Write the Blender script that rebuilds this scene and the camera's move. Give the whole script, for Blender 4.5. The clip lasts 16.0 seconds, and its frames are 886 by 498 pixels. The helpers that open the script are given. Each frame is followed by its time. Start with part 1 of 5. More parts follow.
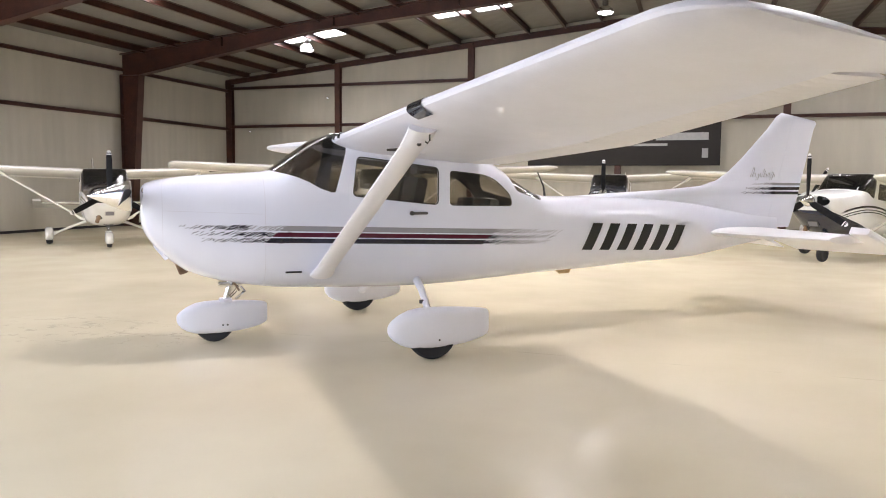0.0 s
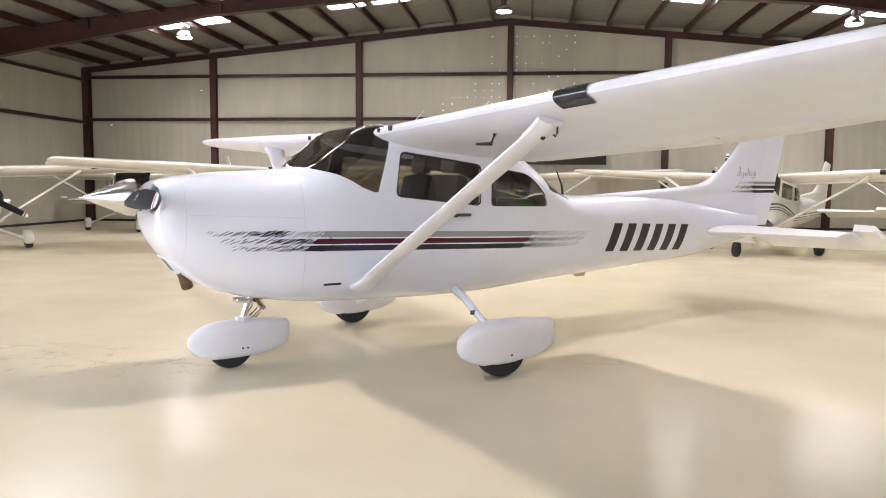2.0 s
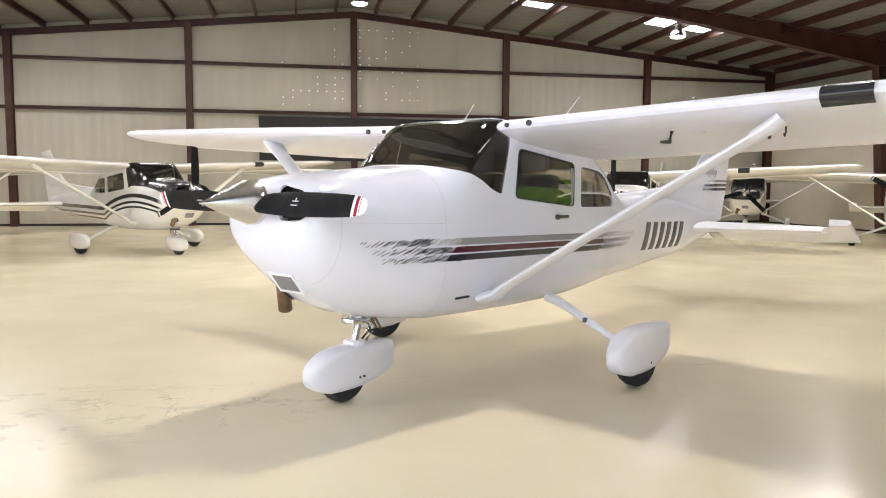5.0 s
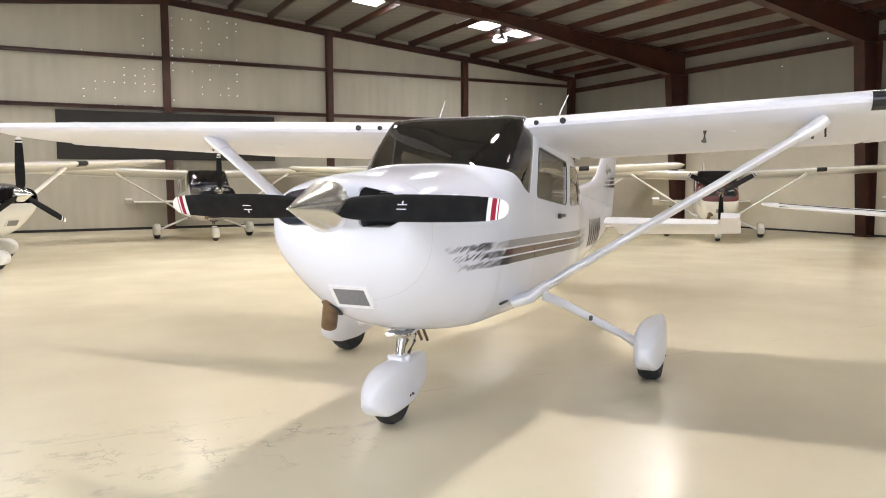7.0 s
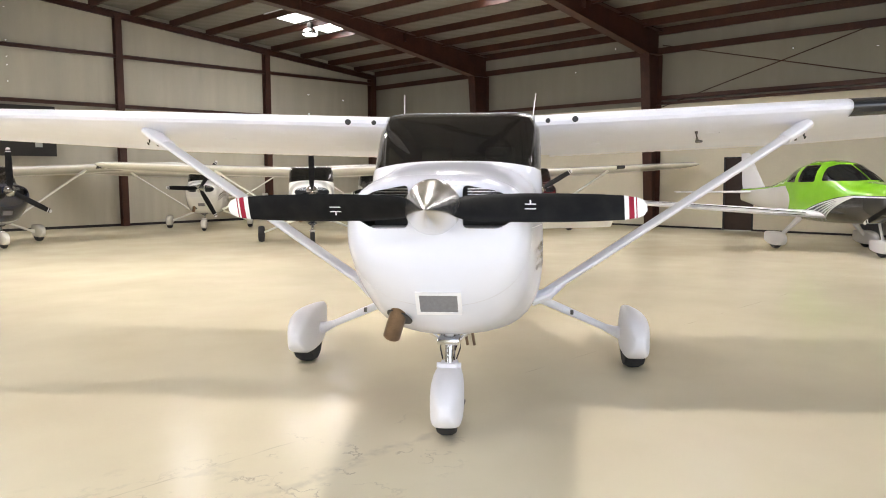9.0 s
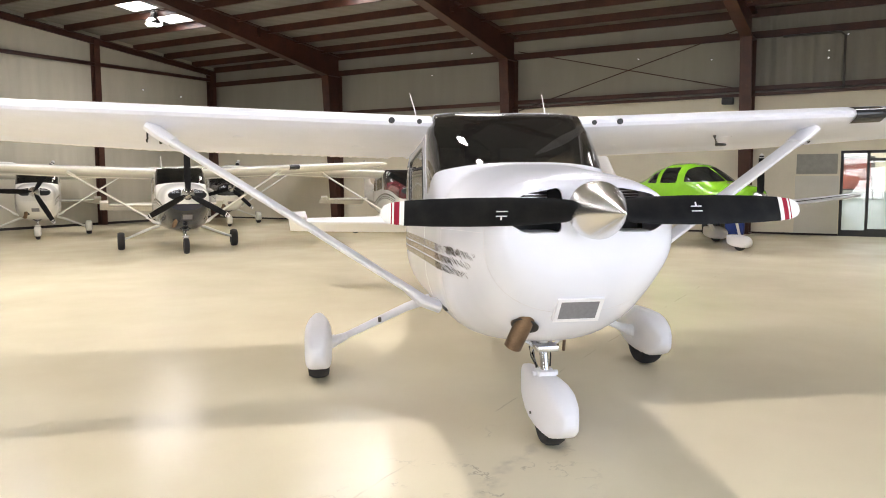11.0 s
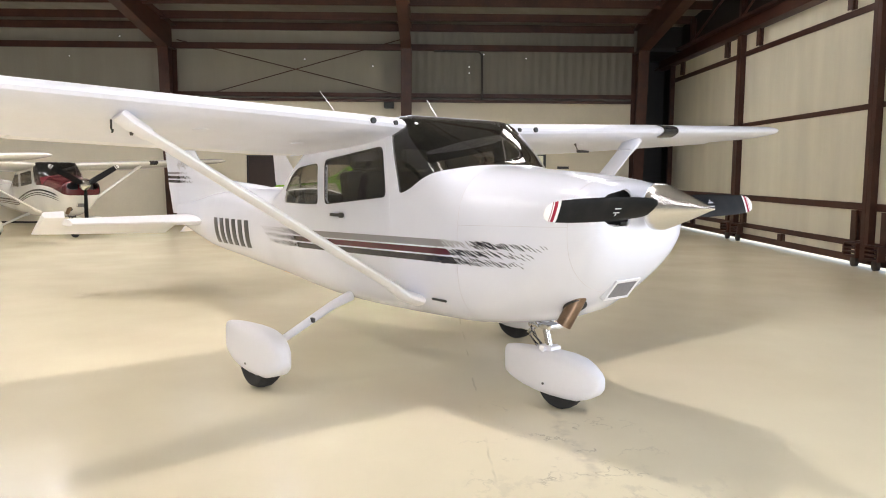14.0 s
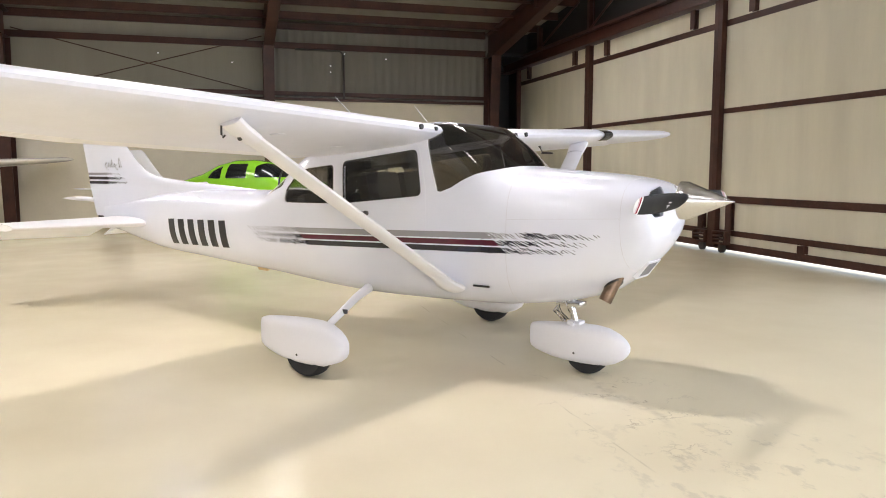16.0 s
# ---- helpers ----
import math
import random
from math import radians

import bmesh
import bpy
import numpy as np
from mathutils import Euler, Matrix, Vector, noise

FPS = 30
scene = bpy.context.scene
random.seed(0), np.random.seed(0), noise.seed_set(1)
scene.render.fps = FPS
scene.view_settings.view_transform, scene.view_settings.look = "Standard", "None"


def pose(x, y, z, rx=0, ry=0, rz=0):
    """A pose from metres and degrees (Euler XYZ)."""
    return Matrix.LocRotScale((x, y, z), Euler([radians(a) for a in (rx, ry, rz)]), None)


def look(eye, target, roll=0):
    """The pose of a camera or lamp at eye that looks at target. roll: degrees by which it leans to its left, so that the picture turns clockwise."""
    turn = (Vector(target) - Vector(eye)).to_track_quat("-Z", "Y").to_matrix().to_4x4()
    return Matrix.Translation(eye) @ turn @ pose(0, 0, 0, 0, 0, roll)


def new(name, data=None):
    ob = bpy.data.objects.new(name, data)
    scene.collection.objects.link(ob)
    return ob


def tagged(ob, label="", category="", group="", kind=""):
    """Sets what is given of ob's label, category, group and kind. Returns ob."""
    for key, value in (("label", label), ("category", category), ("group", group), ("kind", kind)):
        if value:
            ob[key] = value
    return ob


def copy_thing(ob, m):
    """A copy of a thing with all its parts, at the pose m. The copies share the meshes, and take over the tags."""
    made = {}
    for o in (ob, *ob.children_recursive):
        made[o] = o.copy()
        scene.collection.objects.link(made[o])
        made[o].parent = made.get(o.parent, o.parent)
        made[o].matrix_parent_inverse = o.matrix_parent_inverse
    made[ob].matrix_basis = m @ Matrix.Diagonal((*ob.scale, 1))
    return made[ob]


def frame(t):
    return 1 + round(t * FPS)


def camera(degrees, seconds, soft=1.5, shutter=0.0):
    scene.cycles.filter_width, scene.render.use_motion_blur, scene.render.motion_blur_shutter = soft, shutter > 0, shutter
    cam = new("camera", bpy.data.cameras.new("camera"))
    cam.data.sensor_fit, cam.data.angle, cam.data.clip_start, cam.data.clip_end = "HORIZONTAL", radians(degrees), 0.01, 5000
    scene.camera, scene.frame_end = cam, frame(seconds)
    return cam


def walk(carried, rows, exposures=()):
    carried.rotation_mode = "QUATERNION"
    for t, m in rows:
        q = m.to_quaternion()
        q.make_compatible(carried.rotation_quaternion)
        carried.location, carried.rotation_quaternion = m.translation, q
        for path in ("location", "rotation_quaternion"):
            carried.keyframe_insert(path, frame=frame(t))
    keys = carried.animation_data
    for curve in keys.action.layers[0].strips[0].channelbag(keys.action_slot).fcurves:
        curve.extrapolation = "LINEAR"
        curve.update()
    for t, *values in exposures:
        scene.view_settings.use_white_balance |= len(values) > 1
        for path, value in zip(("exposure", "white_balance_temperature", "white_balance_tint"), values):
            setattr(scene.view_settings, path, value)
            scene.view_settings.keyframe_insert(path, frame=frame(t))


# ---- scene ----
cam = camera(60.84, 16.0, 1.0)
ROWS = [  # time, eye, turn in degrees
    (0.0, 0.2578, 0.0528, 1.4316, 85.082, -0.409, 18.439),
    (0.5, -0.2096, 0.1089, 1.4272, 85.140, -0.811, 15.620),
    (1.0, -0.6790, 0.1756, 1.4230, 85.125, -1.091, 12.048),
    (1.5, -1.1293, 0.2242, 1.4204, 85.143, -0.865, 8.564),
    (2.0, -1.5688, 0.2999, 1.4197, 85.071, -0.398, 6.443),
    (2.5, -2.0020, 0.3685, 1.4262, 85.044, -0.367, 4.291),
    (3.0, -2.4363, 0.4534, 1.4245, 84.998, -0.348, 2.490),
    (5.5, -4.4959, 1.1028, 1.4297, 84.942, -0.060, -15.356),
    (6.0, -4.8774, 1.3022, 1.4276, 85.048, 0.323, -19.671),
    (6.5, -5.2409, 1.5225, 1.4311, 84.978, 0.368, -23.223),
    (7.0, -5.5863, 1.7613, 1.4342, 84.858, 0.160, -27.642),
    (7.5, -5.9259, 2.0140, 1.4388, 84.739, 0.118, -31.275),
    (8.0, -6.2530, 2.2982, 1.4404, 84.605, 0.168, -35.480),
    (8.5, -6.5492, 2.6060, 1.4426, 84.571, -0.009, -40.333),
    (9.0, -6.8037, 2.8983, 1.4463, 84.568, 0.266, -45.575),
    (11.5, -7.7364, 4.6417, 1.4598, 84.640, 0.377, -64.546),
    (12.0, -7.8644, 5.0022, 1.4655, 84.632, 0.606, -70.049),
    (12.5, -8.0312, 5.3912, 1.4769, 84.549, 0.556, -74.741),
    (13.0, -8.2327, 5.8202, 1.4781, 84.543, -0.263, -80.566),
    (13.5, -8.3664, 6.2311, 1.4830, 84.321, -0.240, -86.242),
    (14.0, -8.5036, 6.6440, 1.4884, 84.233, -0.397, -91.135),
    (14.5, -8.6210, 7.0495, 1.4897, 84.149, -0.150, -95.290),
    (15.0, -8.6954, 7.4836, 1.4934, 84.080, -0.171, -98.533),
    (15.5, -8.8067, 7.9135, 1.5021, 84.088, -0.087, -102.014),
    (16.0, -8.8614, 8.3305, 1.5136, 84.022, -0.087, -105.681),
]
walk(cam, [(t, pose(x, y, z, rx, ry, rz)) for t, x, y, z, rx, ry, rz in ROWS], [(0.0, 0.33, 6150, 17), (3.0, 0.29, 6300, 14), (9.0, 0.21, 6340, 12), (12.5, 0.21, 6340, 12), (16.0, 0.19, 6280, 13)])

# ---- world and light ----
world = bpy.data.worlds.new("daylight")
scene.world = world
world.use_nodes = True
wn = world.node_tree.nodes
sky = wn.new("ShaderNodeTexSky")
sky.sky_type, sky.sun_disc, sky.sun_elevation, sky.sun_rotation = "NISHITA", False, radians(69), radians(143)
wn["Background"].inputs[1].default_value = 0.12
world.node_tree.links.new(sky.outputs[0], wn["Background"].inputs[0])
sun = new("sun", bpy.data.lights.new("sun", "SUN"))
sun.data.energy, sun.data.angle, sun.data.color = 5.0, radians(0.5), (1.0, 0.95, 0.88)
sun.matrix_world = look((6, -8, 26), (0, 0, 0))

SKYLIGHT, LENS = 18.0, 8.0

# fill light added where two unseen doors are assumed to stand open
door_fill = new("unseen_doorway_fill", bpy.data.lights.new("unseen_doorway_fill", "AREA"))
door_fill.data.shape, door_fill.data.size, door_fill.data.size_y, door_fill.data.energy, door_fill.data.color = "RECTANGLE", 10.4, 4.1, 305.0, (0.885, 0.935, 1.0)
door_fill.matrix_world = pose(-7.2, -0.72, 2.2, 90, 0, 0)

# fill light added in an unseen, assumed side doorway of the west wall
side_fill = new("unseen_side_doorway_fill", bpy.data.lights.new("unseen_side_doorway_fill", "AREA"))
side_fill.data.shape, side_fill.data.size, side_fill.data.size_y, side_fill.data.energy, side_fill.data.color = "RECTANGLE", 4.8, 3.6, 510.0, (0.95, 0.97, 1.0)
side_fill.matrix_world = pose(-17.5, 6.5, 1.9, 90, 0, -90)

# ---- small builders ----
def roof_z(x):
    return 7.07 - 0.0957 * abs(x + 2.24)


def box(bm, x0, x1, y0, y1, z0, z1, m=None):
    v = [bm.verts.new(Vector((x, y, z)) if m is None else m @ Vector((x, y, z))) for x in (x0, x1) for y in (y0, y1) for z in (z0, z1)]
    for f in ((0, 1, 3, 2), (4, 6, 7, 5), (0, 4, 5, 1), (2, 3, 7, 6), (0, 2, 6, 4), (1, 5, 7, 3)):
        bm.faces.new([v[i] for i in f])
    return v


def soft_box(bm, x0, x1, y0, y1, z0, z1, r=0.01, m=None, seg=2):
    b2 = bmesh.new()
    box(b2, x0, x1, y0, y1, z0, z1)
    bmesh.ops.bevel(b2, geom=b2.edges[:], offset=r, segments=seg, affect="EDGES", profile=0.6)
    join(bm, b2, m)


def join(bm, b2, m=None):
    if m is not None:
        b2.transform(m)
    me = bpy.data.meshes.new("t")
    b2.to_mesh(me)
    b2.free()
    bm.from_mesh(me)
    bpy.data.meshes.remove(me)


def rings(bm, loops, cap=True, closed=True):
    """Skin a row of point loops."""
    vs = [[bm.verts.new(p) for p in lp] for lp in loops]
    n = len(vs[0])
    for a, b in zip(vs, vs[1:]):
        for i in range(n if closed else n - 1):
            j = (i + 1) % n
            bm.faces.new((a[i], a[j], b[j], b[i]))
    if cap:
        bm.faces.new(vs[0][::-1])
        bm.faces.new(vs[-1])
    return vs


def tube(bm, pts, r, seg=10, cap=True, flat=1.0, flat_axis=None):
    """A round or flattened bar along a line of points; r may be a list."""
    pts = [Vector(p) for p in pts]
    rr = r if isinstance(r, (list, tuple)) else [r] * len(pts)
    loops = []
    for i, p in enumerate(pts):
        d = (pts[min(i + 1, len(pts) - 1)] - pts[max(i - 1, 0)]).normalized()
        ref = Vector(flat_axis) if flat_axis else (Vector((0, 0, 1)) if abs(d.z) < 0.9 else Vector((1, 0, 0)))
        u = (ref - d * ref.dot(d)).normalized()
        w = d.cross(u)
        loops.append([p + rr[i] * (math.cos(a) * u * flat + math.sin(a) * w) for a in (2 * math.pi * k / seg for k in range(seg))])
    rings(bm, loops, cap)


def lathe(bm, prof, seg=24, m=None, cap=True):
    """Turn a profile of (along x, radius) round the x axis."""
    loops = []
    for x, r in prof:
        loops.append([(m or Matrix()) @ Vector((x, r * math.cos(a), r * math.sin(a))) for a in (2 * math.pi * k / seg for k in range(seg))])
    rings(bm, loops, cap)


def prism(bm, poly, a, b, axis="y"):
    """A polygon drawn out between a and b along an axis."""
    def at(p, c):
        return {"y": (p[0], c, p[1]), "x": (c, p[0], p[1]), "z": (p[0], p[1], c)}[axis]
    lo = [bm.verts.new(at(p, a)) for p in poly]
    hi = [bm.verts.new(at(p, b)) for p in poly]
    n = len(poly)
    for i in range(n):
        j = (i + 1) % n
        bm.faces.new((lo[i], lo[j], hi[j], hi[i]))
    bm.faces.new(lo[::-1])
    bm.faces.new(hi)
    bmesh.ops.recalc_face_normals(bm, faces=bm.faces)


def rounded(poly, r, seg=5):
    """Round the corners of a polygon."""
    out = []
    n = len(poly)
    for i in range(n):
        p0, p, p1 = Vector(poly[i - 1]), Vector(poly[i]), Vector(poly[(i + 1) % n])
        ri = r[i] if isinstance(r, (list, tuple)) else r
        d0, d1 = (p0 - p), (p1 - p)
        k = min(ri, d0.length * 0.48, d1.length * 0.48)
        a, b = p + d0.normalized() * k, p + d1.normalized() * k
        for s in range(seg + 1):
            t = s / seg
            q = a * (1 - t) ** 2 + p * 2 * t * (1 - t) + b * t * t
            out.append((q.x, q.y))
    return out


def finish(bm, name, materials, smooth=True, angle=40):
    bmesh.ops.recalc_face_normals(bm, faces=bm.faces)
    me = bpy.data.meshes.new(name)
    bm.to_mesh(me)
    bm.free()
    for m in materials if isinstance(materials, (list, tuple)) else [materials]:
        me.materials.append(m)
    if smooth:
        me.shade_smooth()
        me.set_sharp_from_angle(angle=radians(angle))
    return me


def part(name, bm, material, parent, label="", smooth=True, angle=40):
    """One mesh object under a thing or a part."""
    me = bm if isinstance(bm, bpy.types.Mesh) else finish(bm, name, material, smooth, angle)
    ob = new(name, me)
    ob.parent = parent
    if label:
        ob["label"] = label
    return ob


def thing(name, label, category, m=None, group="", kind=""):
    ob = new(name)
    ob.empty_display_size = 0.2
    if m is not None:
        ob.matrix_world = m
    return tagged(ob, label, category, group, kind)


def solo(name, bm, material, label, category, m=None, group="", kind="", smooth=True, angle=40):
    ob = new(name, finish(bm, name, material, smooth, angle))
    if m is not None:
        ob.matrix_world = m
    return tagged(ob, label, category, group, kind)


def struct(name, bm, material, label="", smooth=False, parent=None):
    ob = new(name, finish(bm, name, material, smooth))
    ob.parent = parent
    if parent is None:
        tagged(ob, label or name.replace("_", " "), name.split("_")[0], "", "structure")
    return ob


def boolean(me, cut, op):
    """A mesh cut by, or met with, another."""
    a, b = new("a", me), new("b", cut)
    mod = a.modifiers.new("cut", "BOOLEAN")
    mod.operation, mod.object, mod.solver = op, b, "EXACT"
    dg = bpy.context.evaluated_depsgraph_get()
    out = bpy.data.meshes.new_from_object(a.evaluated_get(dg))
    bpy.data.objects.remove(a)
    bpy.data.objects.remove(b)
    return out


def smoothed(me, mats, angle=35):
    me.materials.clear()
    for m in mats:
        me.materials.append(m)
    me.shade_smooth()
    me.set_sharp_from_angle(angle=radians(angle))
    return me


# ---- materials ----
class Nodes:
    """A short way to write shader nodes."""

    def __init__(self, name):
        self.mat = bpy.data.materials.new(name)
        self.mat.use_nodes = True
        self.tree = self.mat.node_tree
        self.bsdf = self.tree.nodes["Principled BSDF"]

    def put(self, socket, value):
        if hasattr(value, "is_output"):
            self.tree.links.new(value, socket)
        else:
            socket.default_value = value if not isinstance(value, tuple) or len(value) != 3 or socket.type != "RGBA" else (*value, 1)

    def n(self, kind, ins=(), operation="", data_type="", clamp=None):
        node = self.tree.nodes.new("ShaderNode" + kind)
        if operation:
            node.operation = operation
        if data_type:
            node.data_type = data_type
        if clamp is not None:
            node.clamp = clamp
        for k, v in dict(ins).items():
            self.put(node.inputs[k], v)
        return node

    def math(self, op, a, b=0.0):
        return self.n("Math", {0: a, 1: b}, operation=op).outputs[0]

    def mix(self, fac, a, b):
        return self.n("Mix", {0: fac, 6: a, 7: b}, data_type="RGBA").outputs[2]

    def noise(self, vec, scale, detail=4.0, rough=0.55):
        return self.n("TexNoise", {"Vector": vec, "Scale": scale, "Detail": detail, "Roughness": rough}).outputs["Fac"]

    def step(self, x, lo, hi):
        return self.n("MapRange", {"Value": x, 1: lo, 2: hi}, clamp=True).outputs[0]

    def obj(self):
        return self.n("TexCoord").outputs["Object"]

    def xyz(self, vec):
        o = self.n("SeparateXYZ", {0: vec}).outputs
        return o[0], o[1], o[2]

    def scaled(self, vec, s):
        return self.n("Mapping", {"Vector": vec, "Scale": s}).outputs[0]

    def bump(self, height, strength=0.2, dist=0.01):
        self.put(self.bsdf.inputs["Normal"], self.n("Bump", {"Height": height, "Strength": strength, "Distance": dist}).outputs[0])

    def done(self, color=None, rough=None, metal=None, coat=None, spec=None):
        for k, v in (("Base Color", color), ("Roughness", rough), ("Metallic", metal), ("Coat Weight", coat), ("Specular IOR Level", spec)):
            if v is not None:
                self.put(self.bsdf.inputs[k], v)
        return self.mat


def plain(name, color, rough=0.5, metal=0.0, var=0.12, scale=9.0, coat=0.0, bump=0.0):
    """A surface of one colour with soft blotches and fine grain."""
    g = Nodes(name)
    v = g.obj()
    a = g.noise(v, scale)
    b = g.noise(v, scale * 14, 2)
    f = g.math("ADD", g.math("MULTIPLY", a, 0.7), g.math("MULTIPLY", b, 0.3))
    dark = tuple(c * (1 - var) for c in color)
    light = tuple(min(1, c * (1 + var)) for c in color)
    if bump:
        g.bump(b, bump, 0.004)
    return g.done(g.mix(g.step(f, 0.3, 0.7), dark, light), g.math("ADD", g.math("MULTIPLY", a, 0.12), rough - 0.06), metal, coat)


def glass_mat(name, tint, gloss=1.5, haze=0.0):
    g = Nodes(name)
    g.tree.nodes.remove(g.bsdf)
    out = g.tree.nodes["Material Output"]
    t = g.n("BsdfTransparent", {0: (*tint, 1)}).outputs[0]
    s = g.n("BsdfGlossy", {"Color": (1, 1, 1, 1), "Roughness": 0.02}).outputs[0]
    facing = g.n("LayerWeight", {0: 0.5}).outputs["Facing"]
    sheen = g.math("ADD", ((gloss - 1) / (gloss + 1)) ** 2, g.math("MULTIPLY", g.math("POWER", facing, 5.0), 0.9))
    mx = g.n("MixShader", {0: sheen, 1: t, 2: s}).outputs[0]
    dust = g.n("BsdfDiffuse", {0: (0.7, 0.69, 0.66, 1)}).outputs[0]
    film = g.math("ADD", 0.008, g.math("MULTIPLY", g.noise(g.obj(), 3.0, 4), haze))
    mx = g.n("MixShader", {0: film, 1: mx, 2: dust}).outputs[0]
    g.tree.links.new(mx, out.inputs[0])
    return g.mat


def emit(name, color, strength):
    g = Nodes(name)
    g.put(g.bsdf.inputs["Emission Color"], (*color, 1))
    g.put(g.bsdf.inputs["Emission Strength"], strength)
    return g.done((0.8, 0.8, 0.8), 0.4)


def floor_mat():
    g = Nodes("sealed_concrete")
    v = g.obj()
    x, y, z = g.xyz(v)
    big = g.noise(v, 0.35, 3)
    mid = g.noise(v, 1.1, 3, 0.5)
    fine = g.noise(v, 26.0, 4, 0.7)
    speck = g.noise(v, 90.0, 2, 0.6)
    f = g.math("ADD", g.math("ADD", g.math("MULTIPLY", big, 0.46), g.math("MULTIPLY", mid, 0.40)), g.math("ADD", g.math("MULTIPLY", fine, 0.035), g.math("MULTIPLY", speck, 0.03)))
    c = g.mix(g.step(f, 0.32, 0.62), (0.69, 0.607, 0.436), (0.80, 0.724, 0.541))
    tint = g.math("ADD", g.math("MULTIPLY", g.noise(g.scaled(v, (1.0, 0.7, 1.0)), 0.22, 2), 0.7), g.math("MULTIPLY", big, 0.3))
    c = g.mix(g.math("MULTIPLY", g.step(tint, 0.35, 0.65), 0.3), c, (0.72, 0.68, 0.50))
    pink = g.noise(g.scaled(v, (0.8, 1.0, 1.0)), 0.55, 4, 0.6)
    c = g.mix(g.math("MULTIPLY", g.step(pink, 0.50, 0.68), 0.26), c, (0.70, 0.575, 0.45))
    # scuffed, worn spots near the nose wheel
    dx, dy = g.math("SUBTRACT", x, -5.65), g.math("SUBTRACT", y, 5.75)
    near = g.step(g.math("ADD", g.math("MULTIPLY", dx, dx), g.math("MULTIPLY", dy, dy)), 1.1, 0.1)
    scuff = g.step(g.noise(g.scaled(v, (1.2, 1.9, 1.0)), 3.4, 6, 0.66), 0.55, 0.63)
    c = g.mix(g.math("MULTIPLY", g.math("MULTIPLY", near, scuff), 0.28), c, (0.27, 0.25, 0.22))
    # fine branching cracks in the sealer
    vein = g.math("ABSOLUTE", g.math("SUBTRACT", g.noise(v, 2.6, 5, 0.62), 0.5))
    vein = g.math("MULTIPLY", g.step(vein, 0.016, 0.003), g.step(g.noise(v, 4.0, 3), 0.50, 0.62))
    dx, dy = g.math("SUBTRACT", x, -4.7), g.math("MULTIPLY", g.math("SUBTRACT", y, 5.9), 2.0)
    spot = g.step(g.math("ADD", g.math("MULTIPLY", dx, dx), g.math("MULTIPLY", dy, dy)), 1.6, 0.3)
    c = g.mix(g.math("MULTIPLY", g.math("MULTIPLY", vein, spot), 0.5), c, (0.30, 0.26, 0.21))
    # tyre rub beside the nose wheel
    rub = g.math("ADD", g.math("MULTIPLY", g.math("SUBTRACT", g.noise(v, 2.2, 3), 0.5), 0.35), g.math("SUBTRACT", y, 5.83))
    rub = g.math("MULTIPLY", g.step(g.math("ABSOLUTE", rub), 0.07, 0.01), g.step(g.math("ABSOLUTE", g.math("SUBTRACT", x, -4.4)), 0.75, 0.4))
    c = g.mix(g.math("MULTIPLY", g.math("MULTIPLY", rub, g.step(g.noise(v, 9.0, 4), 0.42, 0.62)), 0.4), c, (0.36, 0.32, 0.26))
    # sawn joint with a broken edge
    wob = g.math("MULTIPLY", g.math("SUBTRACT", g.noise(v, 2.5, 4), 0.5), 0.05)
    jy = g.math("ABSOLUTE", g.math("SUBTRACT", g.math("ADD", y, wob), 6.31))
    joint = g.math("MULTIPLY", g.step(jy, 0.009, 0.003), g.step(g.noise(v, 1.6, 3), 0.50, 0.58))
    c = g.mix(g.math("MULTIPLY", joint, 0.2), c, (0.12, 0.10, 0.08))
    r = g.math("ADD", g.math("ADD", g.math("MULTIPLY", mid, 0.05), g.math("MULTIPLY", big, 0.05)), 0.15)
    return g.done(c, r, 0.0, 0.0, 0.19)


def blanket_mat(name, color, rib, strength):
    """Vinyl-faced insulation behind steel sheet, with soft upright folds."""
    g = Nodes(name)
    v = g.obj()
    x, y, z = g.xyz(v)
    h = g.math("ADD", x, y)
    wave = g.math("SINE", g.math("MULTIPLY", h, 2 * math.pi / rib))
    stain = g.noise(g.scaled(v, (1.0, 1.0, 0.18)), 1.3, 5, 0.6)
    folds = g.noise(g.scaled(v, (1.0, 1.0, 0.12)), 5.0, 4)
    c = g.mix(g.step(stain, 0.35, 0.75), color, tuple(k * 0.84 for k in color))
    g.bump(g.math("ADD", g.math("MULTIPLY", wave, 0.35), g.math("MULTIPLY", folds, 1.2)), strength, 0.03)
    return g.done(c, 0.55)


def steel_mat():
    g = Nodes("red_oxide_steel")
    v = g.obj()
    a = g.noise(v, 2.0, 6, 0.65)
    b = g.noise(v, 30.0, 3)
    c = g.mix(g.step(a, 0.35, 0.7), (0.038, 0.0115, 0.006), (0.072, 0.0225, 0.0115))
    c = g.mix(g.math("MULTIPLY", g.step(b, 0.6, 0.8), 0.4), c, (0.20, 0.10, 0.07))
    return g.done(c, 0.48)


BANDS = ((0.0, 0.046), (0.056, 0.096), (0.106, 0.148))
BAND_COLORS = ((0.30, 0.29, 0.31), (0.085, 0.008, 0.022), (0.012, 0.012, 0.03))


def stripe_top(x):
    return 1.066 - 0.027 * (x - 1.4)


